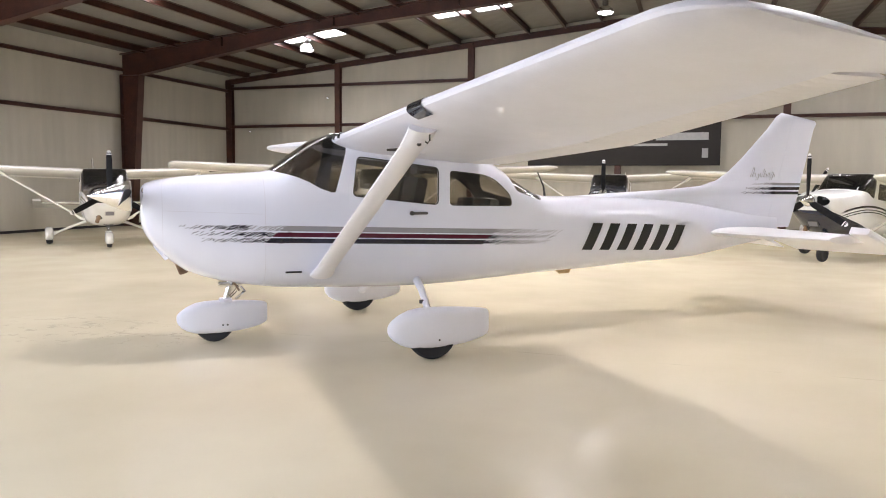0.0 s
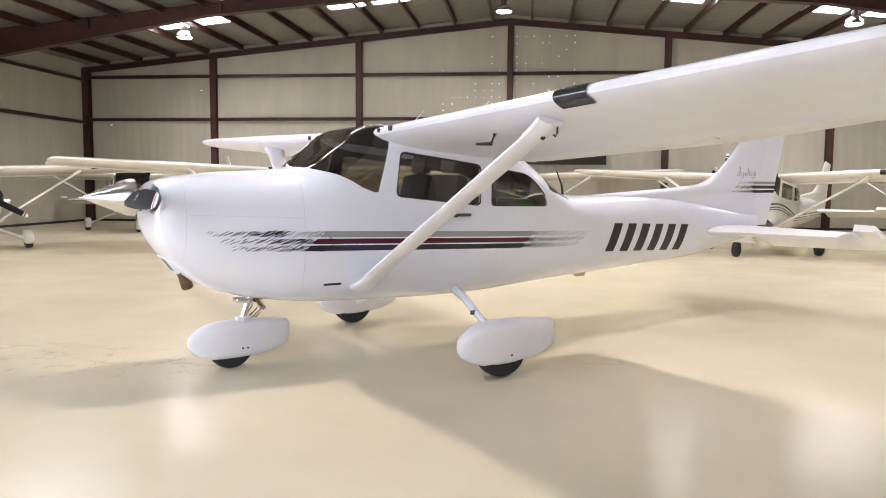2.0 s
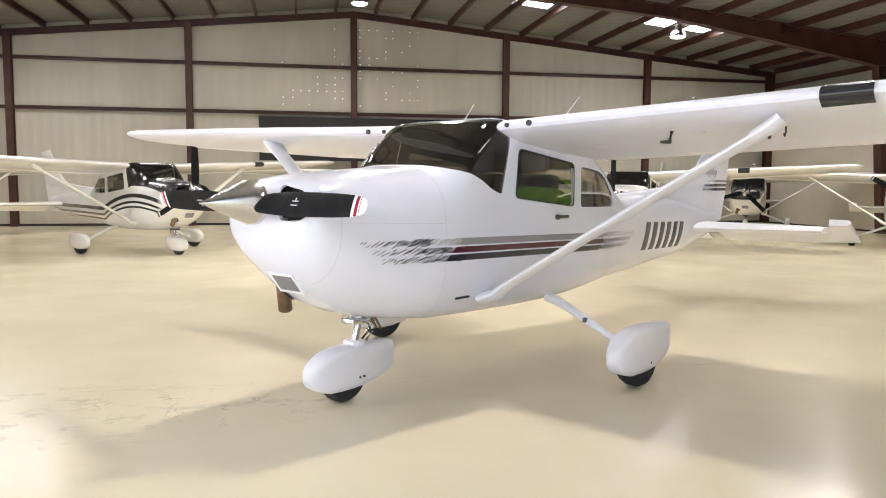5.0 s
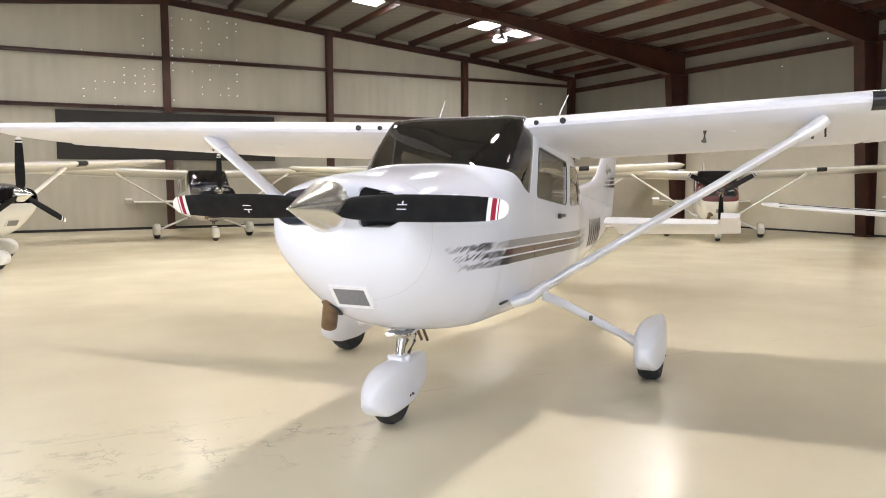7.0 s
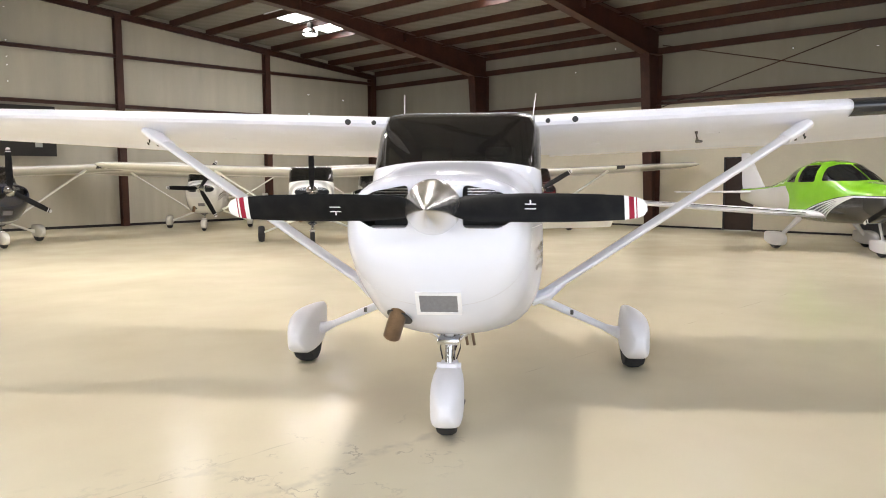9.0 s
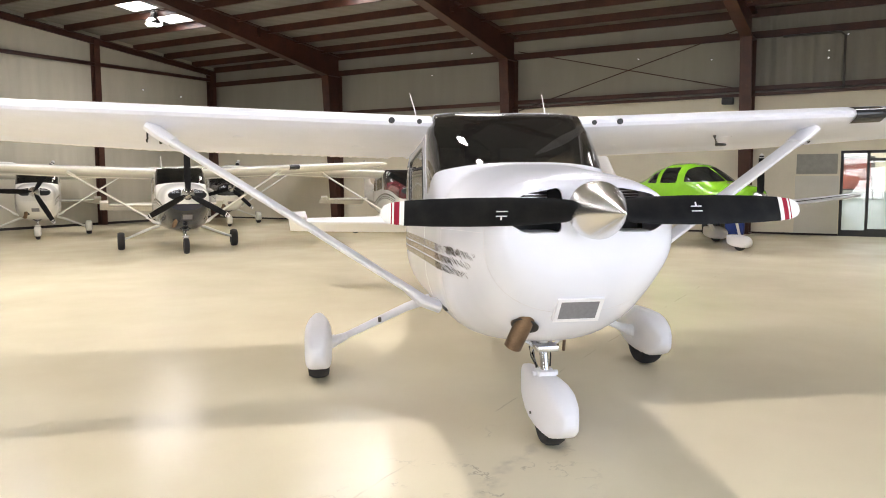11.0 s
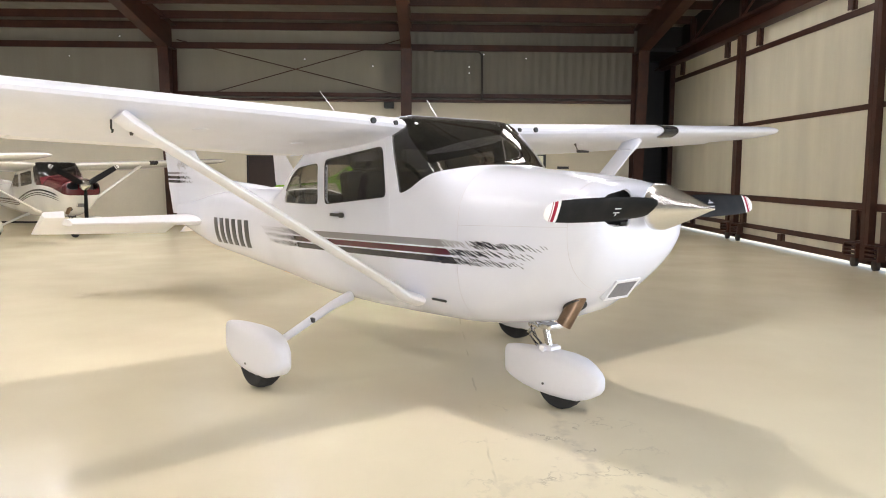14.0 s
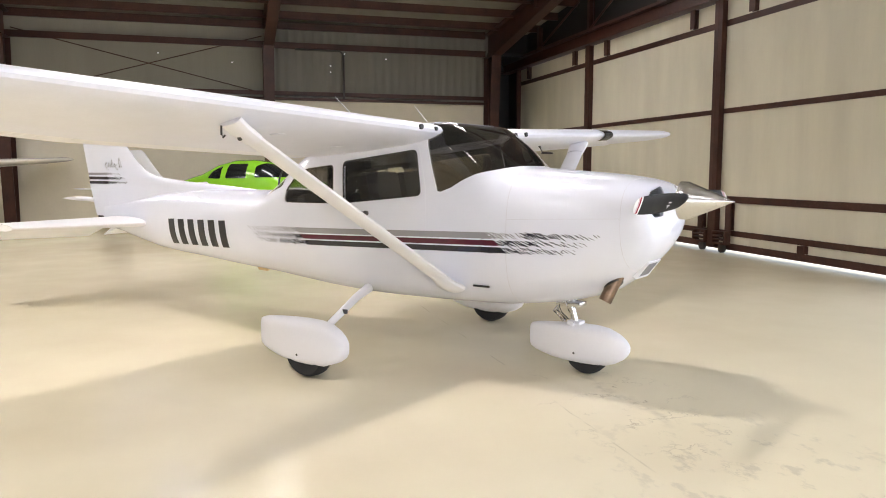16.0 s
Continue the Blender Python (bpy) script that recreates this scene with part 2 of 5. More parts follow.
def stripe_paint():
    """White gloss paint with the solid middle of the grey, maroon and navy bands."""
    g = Nodes("striped_white_paint")
    v = g.obj()
    x, y, z = g.xyz(v)
    c = g.mix(g.step(g.noise(v, 2.5, 3), 0.3, 0.7), WHITE_LOW, WHITE_HIGH)
    drop = g.math("SUBTRACT", g.math("SUBTRACT", 1.066, g.math("MULTIPLY", g.math("SUBTRACT", x, 1.4), 0.027)), z)
    slant = g.math("ADD", x, g.math("MULTIPLY", drop, 1.2))
    run = g.math("MULTIPLY", g.math("GREATER_THAN", slant, 1.36), g.math("LESS_THAN", slant, 3.36))
    for (lo, hi), col in zip(BANDS, BAND_COLORS):
        on = g.math("MULTIPLY", g.math("GREATER_THAN", drop, lo), g.math("LESS_THAN", drop, hi))
        c = g.mix(g.math("MULTIPLY", on, run), c, col)
    return g.done(c, 0.20, 0.0, 0.3)


def fin_paint():
    """The same bands, small, on the fin."""
    g = Nodes("striped_fin_paint")
    v = g.obj()
    x, y, z = g.xyz(v)
    c = g.mix(g.step(g.noise(v, 2.5, 3), 0.3, 0.7), WHITE_LOW, WHITE_HIGH)
    drop = g.math("SUBTRACT", 1.475, z)
    run = g.math("GREATER_THAN", x, 7.10)
    for (lo, hi), col in zip(FIN_BANDS, (BAND_COLORS[0], (0.03, 0.010, 0.016), BAND_COLORS[2])):
        on = g.math("MULTIPLY", g.math("GREATER_THAN", drop, lo), g.math("LESS_THAN", drop, hi))
        c = g.mix(g.math("MULTIPLY", on, run), c, col)
    return g.done(c, 0.22, 0.0, 0.5)


FIN_BANDS = ((0.0, 0.030), (0.048, 0.084), (0.102, 0.136))
WHITE_LOW, WHITE_HIGH = (0.775, 0.79, 0.88), (0.80, 0.815, 0.905)


def scheme_paint(name, where, color, line, bold=1.0):
    """White paint with a coloured cowl top, cowl bottom or whole nose, and a sweeping line down the side."""
    g = Nodes(name)
    v = g.obj()
    x, y, z = g.xyz(v)
    c = g.mix(g.step(g.noise(v, 2.5, 3), 0.3, 0.7), (0.78, 0.775, 0.75), (0.82, 0.815, 0.79))
    sweep = g.math("ADD", 1.16, g.math("MULTIPLY", g.math("POWER", g.math("ABSOLUTE", g.math("SUBTRACT", x, 1.5)), 2.0), -0.14))
    if where == "top":
        m = g.math("MULTIPLY", g.math("GREATER_THAN", z, g.math("ADD", sweep, 0.04 + 0.10 * bold)), g.math("LESS_THAN", x, 1.7))
    elif where == "low":
        m = g.math("MULTIPLY", g.math("LESS_THAN", z, g.math("SUBTRACT", 1.16, g.math("MULTIPLY", x, 0.28))), g.math("LESS_THAN", x, 2.4))
    elif where == "nose":
        m = g.math("LESS_THAN", x, g.math("ADD", 0.85, g.math("MULTIPLY", g.math("SUBTRACT", z, 0.8), 0.9)))
    else:
        m = g.math("MULTIPLY", g.math("GREATER_THAN", z, 1.12), g.math("LESS_THAN", x, 4.2))
    c = g.mix(m, c, color)
    for off, wd in ((0.02 * bold, 0.022 * bold), (-0.05 * bold, 0.014 * bold), (-0.10 * bold, 0.012 * bold)):
        dz = g.math("ABSOLUTE", g.math("SUBTRACT", g.math("SUBTRACT", z, g.math("MAXIMUM", sweep, 0.86)), off))
        c = g.mix(g.math("MULTIPLY", g.step(dz, wd, wd - 0.004), g.step(x, 0.5, 0.7)), c, line)
    return g.done(c, 0.25, 0.0, 0.4)


def blade_mat(band=(0.30, 0.018, 0.04)):
    """Matt black blade with a white tip and a red band."""
    g = Nodes("black_blade_paint")
    v = g.obj()
    r = g.math("ABSOLUTE", g.xyz(v)[1])
    c = g.mix(g.step(g.noise(v, 12.0, 5), 0.4, 0.75), (0.007, 0.007, 0.008), (0.014, 0.0135, 0.0135))
    c = g.mix(g.math("GREATER_THAN", r, 0.862), c, (0.82, 0.81, 0.80))
    red = g.math("MULTIPLY", g.math("GREATER_THAN", r, 0.882), g.math("LESS_THAN", r, 0.905))
    c = g.mix(red, c, band)
    red2 = g.math("MULTIPLY", g.math("GREATER_THAN", r, 0.913), g.math("LESS_THAN", r, 0.918))
    c = g.mix(red2, c, band)
    return g.done(c, 0.55, 0.0, 0.0, 0.12)


def spun_metal():
    g = Nodes("spun_aluminium")
    v = g.obj()
    x, y, z = g.xyz(v)
    lines = g.noise(g.n("CombineXYZ", {0: g.math("MULTIPLY", x, 60.0), 1: 0.0, 2: 0.0}).outputs[0], 4.0, 3)
    g.put(g.bsdf.inputs["Anisotropic"], 0.35)
    return g.done(g.mix(lines, (0.70, 0.69, 0.67), (0.86, 0.85, 0.83)), g.math("ADD", g.math("MULTIPLY", lines, 0.08), 0.22), 1.0)


M_FLOOR = floor_mat()
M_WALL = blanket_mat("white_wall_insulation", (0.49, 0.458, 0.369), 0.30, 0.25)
# same off-white insulation; upper-wall shade is put into these two darker colours
M_SHEET = blanket_mat("shaded_ribbed_wall_insulation", (0.235, 0.222, 0.186), 0.24, 0.9)
M_SMOOTH = blanket_mat("shaded_smooth_wall_insulation", (0.30, 0.283, 0.232), 0.60, 0.25)
# pale lining again, darkened in colour for the dim roof
M_CEIL = blanket_mat("shaded_ceiling_insulation", (0.22, 0.207, 0.171), 0.60, 0.3)
M_DOORSKIN = blanket_mat("door_insulation", (0.70, 0.65, 0.51), 0.42, 0.3)
M_DRYWALL = plain("cream_drywall", (0.68, 0.625, 0.50), 0.6, var=0.05, scale=1.5)
M_STEEL = steel_mat()
M_BLACK = plain("black_plastic", (0.02, 0.02, 0.022), 0.45)
M_RUBBER = plain("tyre_rubber", (0.022, 0.022, 0.023), 0.75, bump=0.3)
M_BANNER = plain("dark_banner_cloth", (0.030, 0.027, 0.025), 0.9, scale=3)
M_GREY = plain("grey_lettering", (0.42, 0.42, 0.42), 0.6)
M_APRON = plain("apron_concrete", (0.55, 0.53, 0.49), 0.8, scale=2)
M_LENS = emit("lamp_lens_glow", (1.0, 0.97, 0.90), LENS)
M_SKYLIGHT = emit("skylight_panel_glow", (1.0, 0.98, 0.97), SKYLIGHT)
M_HOLE = emit("daylight_pinhole", (1.0, 1.0, 1.0), 2.0)
M_WHITE = plain("white_gloss_paint", (0.835, 0.825, 0.86), 0.5, var=0.02, scale=3, coat=0.05)
M_WING = plain("handled_white_paint", (0.765, 0.772, 0.85), 0.36, var=0.04, scale=5, coat=0.08)
M_CREAM = plain("cream_white_paint", (0.80, 0.785, 0.735), 0.21, var=0.03, scale=4, coat=0.4)
M_STRIPE = stripe_paint()
M_FIN = fin_paint()
M_BLADE = blade_mat()
M_BLADE_DARK = blade_mat((0.03, 0.03, 0.03))
M_SPUN = spun_metal()
M_CHROME = plain("bright_steel", (0.68, 0.68, 0.68), 0.2, 1.0, var=0.06)
M_DARKMETAL = plain("dark_metal", (0.10, 0.095, 0.09), 0.4, 0.8)
M_EXHAUST = plain("heat_stained_steel", (0.22, 0.15, 0.10), 0.42, 0.9, var=0.35, scale=14)
M_MESH = plain("grey_filter_mesh", (0.21, 0.205, 0.22), 0.6, scale=60)
M_CABIN = plain("grey_cabin_lining", (0.075, 0.066, 0.058), 0.75)
# near-black colour holds the shade of recess and south gable; also foot strips
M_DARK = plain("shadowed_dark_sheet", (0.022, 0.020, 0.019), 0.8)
M_SEAT = plain("dark_grey_seat_leather", (0.05, 0.047, 0.044), 0.55, scale=20, bump=0.1)
M_GLASS = glass_mat("smoked_cabin_glass", (0.80, 0.78, 0.74), 1.5, 0.0)
M_SCREEN = glass_mat("dark_tinted_windscreen", (0.50, 0.475, 0.44), 1.5, 0.0)
M_CLEAR = glass_mat("clear_glass", (0.88, 0.90, 0.88))
M_REG = plain("black_vinyl", (0.012, 0.012, 0.014), 0.3)


# ---- the hangar ----
XW, XE, YN, YS, XR = -17.45, 12.97, 26.2, -0.38, -2.24
FRAMES = (20.2, 13.75, 7.25, 0.8)
DOORX = (-12.5, -7.2, -1.9, 3.4, 8.7, 13.6)
COLUMNS = (-12.6, -7.4, -2.24, 2.9, 8.05)

bm = bmesh.new()
box(bm, XW - 0.3, 16.2, -0.75, YN + 0.3, -0.15, 0.0)
struct("floor", bm, M_FLOOR, "cream sealed concrete hangar floor, glossy with scuffs and a sawn joint")
bm = bmesh.new()
box(bm, -400, 400, -400, 400, -0.25, -0.02)
struct("ground", bm, M_APRON, "sunlit concrete apron outside the hangar doors")

# back wall, with the gable
bm = bmesh.new()
prism(bm, [(XW - 0.2, 0), (XE + 0.2, 0), (XE + 0.2, roof_z(XE)), (XR, roof_z(XR)), (XW - 0.2, roof_z(XW))], YN, YN + 0.15, "y")
struct("wall_north", bm, M_WALL, "gable wall lined with off-white insulation")
bm = bmesh.new()
# the gap from 4 to 9 m is the assumed doorway of the fill light
for y0, y1, z0 in ((YS - 0.2, 4.0, 0), (4.0, 9.0, 3.8), (9.0, YN, 0)):
    box(bm, XW - 0.2, XW, y0, y1, z0, roof_z(XW))
struct("wall_west", bm, M_WALL, "side wall lined with off-white insulation")
# east wall: opening for the glass entrance and the dark door
bm = bmesh.new()
for y0, y1, z0, z1 in ((0.65, 3.3, 0, 3.45), (3.3, 5.14, 2.05, 3.45), (5.14, 10.92, 0, 3.45), (10.92, 11.75, 1.95, 3.45), (11.75, YN, 0, 3.45)):
    box(bm, XE, XE + 0.16, y0, y1, z0, z1)
struct("wall_east", bm, M_DRYWALL, "smooth cream lower wall panelling")
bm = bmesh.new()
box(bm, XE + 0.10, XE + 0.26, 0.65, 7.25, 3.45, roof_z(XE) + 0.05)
struct("wall_east_upper", bm, M_SHEET, "ribbed off-white insulation on the upper side wall, coloured darker for its shade")
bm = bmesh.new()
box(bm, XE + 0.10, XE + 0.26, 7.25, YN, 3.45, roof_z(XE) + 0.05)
struct("wall_east_upper_north", bm, M_SMOOTH, "off-white insulation on the upper side wall, coloured darker for its shade")
bm = bmesh.new()
box(bm, XE - 0.02, XE, 5.26, 7.15, 2.9, 3.43)
box(bm, XE - 0.02, XE, 1.06, 2.65, 0.06, 0.7)
struct("wall_patch", bm, M_DRYWALL, "raised cream panels on the side wall")
bm = bmesh.new()
box(bm, XW, XE, YN - 0.02, YN, 0, 0.075)
struct("baseboard_north", bm, M_DARK, "dark strip along the foot of the gable wall")
bm = bmesh.new()
for y0, y1 in ((0.65, 3.3), (5.14, 10.92), (11.75, YN - 0.03)):
    box(bm, XE - 0.025, XE - 0.002, y0, y1, 0, 0.05)
struct("baseboard_east", bm, M_DARK, "dark strip along the foot of the cream wall")
bm = bmesh.new()
box(bm, XW, XW + 0.02, 9.0, YN - 0.03, 0, 0.075)
struct("baseboard_west", bm, M_DARK, "dark strip along the foot of the side wall")
# recess beside the doors; its shade is put into near-black sheet colours
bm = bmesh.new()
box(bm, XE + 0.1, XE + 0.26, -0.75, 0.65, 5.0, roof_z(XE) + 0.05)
struct("wall_east_end", bm, M_DARK, "end of the side wall over the recess, coloured dark for its shade")
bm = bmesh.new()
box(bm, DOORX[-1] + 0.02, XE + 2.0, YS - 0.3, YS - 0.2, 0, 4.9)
struct("wall_recess_back", bm, M_DARK, "sheet closing the recess beside the doors, coloured dark for its shade")
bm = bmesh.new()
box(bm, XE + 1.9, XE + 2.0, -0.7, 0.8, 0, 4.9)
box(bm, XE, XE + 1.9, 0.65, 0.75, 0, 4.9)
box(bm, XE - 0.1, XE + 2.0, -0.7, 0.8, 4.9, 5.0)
struct("wall_recess", bm, M_BLACK, "recess beside the hangar doors, its shade put into black")
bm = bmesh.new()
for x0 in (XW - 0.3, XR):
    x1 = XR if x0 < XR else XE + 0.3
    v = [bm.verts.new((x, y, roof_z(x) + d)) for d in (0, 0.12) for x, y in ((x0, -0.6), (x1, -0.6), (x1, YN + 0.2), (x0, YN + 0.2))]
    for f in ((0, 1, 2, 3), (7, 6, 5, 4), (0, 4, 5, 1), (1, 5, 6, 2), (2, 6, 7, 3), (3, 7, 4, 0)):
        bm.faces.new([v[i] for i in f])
struct("ceiling", bm, M_CEIL, "sloping roof lined with pale insulation, coloured darker for its shade")


def beam(name, label, bm, category="steel beam", group=""):
    return solo(name, bm, M_STEEL, label, category, group=group, smooth=False)


def bar(bm, prof, a, b, up, out):
    """A closed profile of (up, out) points drawn from a to b."""
    ends = [[bm.verts.new(p + up * u + out * w) for u, w in prof] for p in (Vector(a), Vector(b))]
    n = len(prof)
    for i in range(n):
        bm.faces.new((ends[0][i], ends[0][(i + 1) % n], ends[1][(i + 1) % n], ends[1][i]))
    bm.faces.new(ends[0][::-1])
    bm.faces.new(ends[1])


def channel(bm, a, b, depth, wide):
    """A rolled C-shaped rail from a to b: web and two lips."""
    t, h = 0.012, depth / 2
    up = Vector((0, 0, 1))
    out = (Vector(b) - Vector(a)).normalized().cross(up)
    bar(bm, [(-h, 0), (h, 0), (h, wide), (h - t, wide), (h - t, t), (t - h, t), (t - h, wide), (-h, wide)], a, b, up, out)


def i_post(bm, x, y, z0, z1, deep=0.2, wide=0.16):
    """An upright I-section."""
    t, w = 0.02, wide / 2
    prof = [(-deep, -w), (-deep, w), (t - deep, w), (t - deep, t / 2), (-t, t / 2), (-t, w), (0, w), (0, -w), (-t, -w), (-t, -t / 2), (t - deep, -t / 2), (t - deep, -w)]
    bar(bm, prof, (x, y, z0), (x, y, z1), Vector((0, 1, 0)), Vector((1, 0, 0)))


# girts
for z, zw, ze, deep in ((3.63, 3.53, 3.64, 0.11), (5.12, 5.02, 4.95, 0.17)):
    bm = bmesh.new()
    channel(bm, (XW, YN - 0.08, z), (XE, YN - 0.08, z), 0.11, 0.07)
    beam("girt", "red-brown steel girt along the gable wall", bm, group="wall girts")
    bm = bmesh.new()
    channel(bm, (XW + 0.08, 0, zw), (XW + 0.08, YN, zw), 0.11, 0.07)
    beam("girt", "red-brown steel girt along the side wall", bm, group="wall girts")
    bm = bmesh.new()
    channel(bm, (XE - 0.04, 0.9, ze), (XE - 0.04, YN, ze), deep, 0.07)
    beam("girt", "red-brown steel girt above the cream wall", bm, group="wall girts")
bm = bmesh.new()
channel(bm, (XE - 0.02, 0.9, 5.49), (XE - 0.02, YN - 0.2, 5.49), 0.2, 0.08)
beam("eave_beam", "red-brown steel beam under the eave", bm)
bm = bmesh.new()
box(bm, XE - 0.12, XE + 0.12, 0.9, 13.75, 3.45, 3.52)
beam("wall_ledge", "red-brown steel ledge capping the cream wall", bm)
# wind columns of the gable
for x in COLUMNS:
    bm = bmesh.new()
    i_post(bm, x, YN - 0.005, 0, roof_z(x) - 0.2, 0.22, 0.2)
    beam("wind_column", "red-brown steel column on the gable wall", bm, "steel column", "gable columns")
for x in (XW + 0.12, XE - 0.12):
    bm = bmesh.new()
    i_post(bm, x, YN - 0.005, 0, roof_z(x) - 0.2, 0.24, 0.24)
    beam("corner_column", "red-brown steel corner column of the gable wall", bm, "steel column")
for x0, x1 in ((XW, XR), (XR, XE)):
    bm = bmesh.new()
    channel(bm, (x0, YN - 0.12, roof_z(x0) - 0.26), (x1, YN - 0.12, roof_z(x1) - 0.26), 0.2, 0.1)
    beam("rake_beam", "red-brown sloping steel beam under the gable roof", bm)
# purlins
for x in [-16.51 + 1.24 * i for i in range(12)] + [-1.58 + 1.24 * i for i in range(12)]:
    bm = bmesh.new()
    channel(bm, (x, -0.5, roof_z(x) - 0.1), (x, YN, roof_z(x) - 0.1), 0.2, 0.075)
    beam("purlin", "red-brown steel roof purlin", bm, group="roof purlins")


def rigid_frame(y):
    """Two tapered columns and two tapered rafters, welded plate."""
    root = thing("portal_frame", "red-brown tapered steel portal frame spanning the hangar", "steel frame", pose(0, y, 0), "portal frames")
    for s in (-1, 1):
        xo = XW + 0.1 if s < 0 else XE - 0.02
        zk = roof_z(xo) - 0.13
        web = [(xo, 0), (xo - s * 0.32, 0), (xo - s * 0.72, zk - 0.66), (xo, zk - 0.645)]
        bm = bmesh.new()
        prism(bm, web, -0.012, 0.012, "y")
        for (xa, za), (xb, zb) in ((web[1], web[2]), (web[0], web[3])):
            u = Vector((xb - xa, 0, zb - za)).normalized()
            nrm = Vector((u.z, 0, -u.x)) * 0.014
            q = [bm.verts.new(Vector((p[0], yy, p[1])) + k * nrm) for p in ((xa, za), (xb, zb)) for yy in (-0.14, 0.14) for k in (-1, 1)]
            for f in ((0, 1, 3, 2), (4, 6, 7, 5), (0, 4, 5, 1), (2, 3, 7, 6), (0, 2, 6, 4), (1, 5, 7, 3)):
                bm.faces.new([q[i] for i in f])
        box(bm, min(xo, xo - s * 0.36), max(xo, xo - s * 0.36), -0.17, 0.17, 0, 0.03)
        part("column", bm, M_STEEL, root, smooth=False)
        bm = bmesh.new()
        xm = XR + s * 8.0
        top = [(xo, zk), (XR, roof_z(XR) - 0.13)]
        low = [(xo - s * 0.72, zk - 0.66), (xm, roof_z(xm) - 0.43), (XR, roof_z(XR) - 0.60)]
        prism(bm, [top[0], (xo, zk - 0.64)] + low + [top[1]], -0.012, 0.012, "y")
        for (xa, za), (xb, zb) in (((xo, zk - 0.65), low[0]), (low[0], low[1]), (low[1], low[2]), (top[0], top[1])):
            q = [bm.verts.new((p[0], yy, p[1] + k)) for p in ((xa, za), (xb, zb)) for yy in (-0.14, 0.14) for k in (-0.014, 0.014)]
            for f in ((0, 1, 3, 2), (4, 6, 7, 5), (0, 4, 5, 1), (2, 3, 7, 6), (0, 2, 6, 4), (1, 5, 7, 3)):
                bm.faces.new([q[i] for i in f])
        for k in range(1, 4):
            xs = xo + (XR - xo) * k / 4
            box(bm, xs - 0.012, xs + 0.012, -0.13, 0.13, roof_z(xs) - 0.42, roof_z(xs) - 0.15)
        part("rafter", bm, M_STEEL, root, smooth=False)


for y in FRAMES:
    rigid_frame(y)
# cross bracing on the east wall
for za, zb in ((3.63, 5.10), (5.17, 3.39)):
    bm = bmesh.new()
    tube(bm, [(XE - 0.02, 7.4, za), (XE - 0.02, 13.6, zb)], 0.014, 6)
    beam("brace_rod", "dark steel bracing rod crossing the side wall", bm)
bm = bmesh.new()
tube(bm, [(XE - 0.05, 6.5, 4.85), (XE - 0.05, 5.25, 4.85), (XE - 0.05, 5.15, 4.75), (XE - 0.05, 5.15, 3.5)], 0.03, 8)
solo("conduit", bm, M_DARKMETAL, "bent grey metal conduit on the upper wall", "conduit")
bm = bmesh.new()
soft_box(bm, XE - 0.2, XE, 7.6, 7.88, 3.27, 3.44, 0.02)
solo("wall_speaker", bm, M_BLACK, "small dark box fixed under the wall girt", "speaker")

# ---- sliding doors on the south side ----


def door_leaf(x0, x1, y, label):
    root = thing("sliding_door", label, "hangar door", pose(x0, y, 0), "sliding hangar doors")
    w = x1 - x0
    bm = bmesh.new()
    box(bm, 0.02, w - 0.02, -0.16, -0.10, 0.12, 4.60)
    part("skin", bm, M_DOORSKIN, root, "pale insulation skin", smooth=False)
    for z, h in ((0.12, 0.12), (0.37, 0.10), (0.985, 0.12), (2.60, 0.09), (4.18, 0.11)):
        bm = bmesh.new()
        channel(bm, (0, 0.0 - 0.08, z), (w, 0.0 - 0.08, z), h, 0.09)
        part("rail", bm, M_STEEL, root, smooth=False)
    for x in (0.058, w - 0.058):
        bm = bmesh.new()
        i_post(bm, x, 0.04, 0.10, 4.60, 0.18, 0.11)
        part("post", bm, M_STEEL, root, smooth=False)
    for x, z0, z1 in ((0.9, 4.245, 4.60), (w - 0.85, 4.245, 4.60), (w * 0.57, 0.185, 0.315), (0.42, 0.425, 0.92), (w - 0.42, 0.425, 0.92)):
        bm = bmesh.new()
        i_post(bm, x, -0.01, z0, z1, 0.09, 0.15)
        part("stub_post", bm, M_STEEL, root, smooth=False)
    for x in (0.30, w - 0.30):
        bm = bmesh.new()
        for a, b, c, d in ((-0.2, 0.2, 0.16, 0.19), (-0.2, 0.2, 0.37, 0.40), (-0.2, -0.16, 0.19, 0.37), (0.16, 0.2, 0.19, 0.37), (-0.16, 0.16, 0.235, 0.26), (-0.16, 0.16, 0.30, 0.325)):
            box(bm, x + a, x + b, -0.03, 0.10, c, d)
        truck = part("wheel_truck", bm, M_STEEL, root, "red-brown roller housing")
        bm = bmesh.new()
        lathe(bm, [(-0.04, 0.05), (-0.03, 0.085), (0.03, 0.085), (0.04, 0.05)], 16, pose(x, 0, 0.085, 0, 0, 90))
        part("roller", bm, M_DARKMETAL, truck)
    return root


for i in (2, 3, 4):
    door_leaf(DOORX[i], DOORX[i + 1], YS, "closed steel-framed sliding hangar door with pale insulation")
bm = bmesh.new()
box(bm, XW - 0.2, DOORX[0], YS - 0.15, YS - 0.05, 0, 4.8)
struct("wall_south_end", bm, M_DOORSKIN, "pale fixed panel beside the hangar doors")
root = thing("door_header", "red-brown steel header beam over the sliding doors", "steel beam")
for nm, y0, y1, z0, z1 in (("flange", YS - 0.2, YS + 0.12, 4.62, 4.68), ("flange", YS - 0.2, YS + 0.12, 4.92, 4.98), ("web", YS - 0.05, YS - 0.02, 4.68, 4.92)):
    bm = bmesh.new()
    box(bm, XW, XE + 2, y0, y1, z0, z1)
    part(nm, bm, M_STEEL, root, smooth=False)
# gable over the doors, shade painted in with the near-black sheet
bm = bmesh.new()
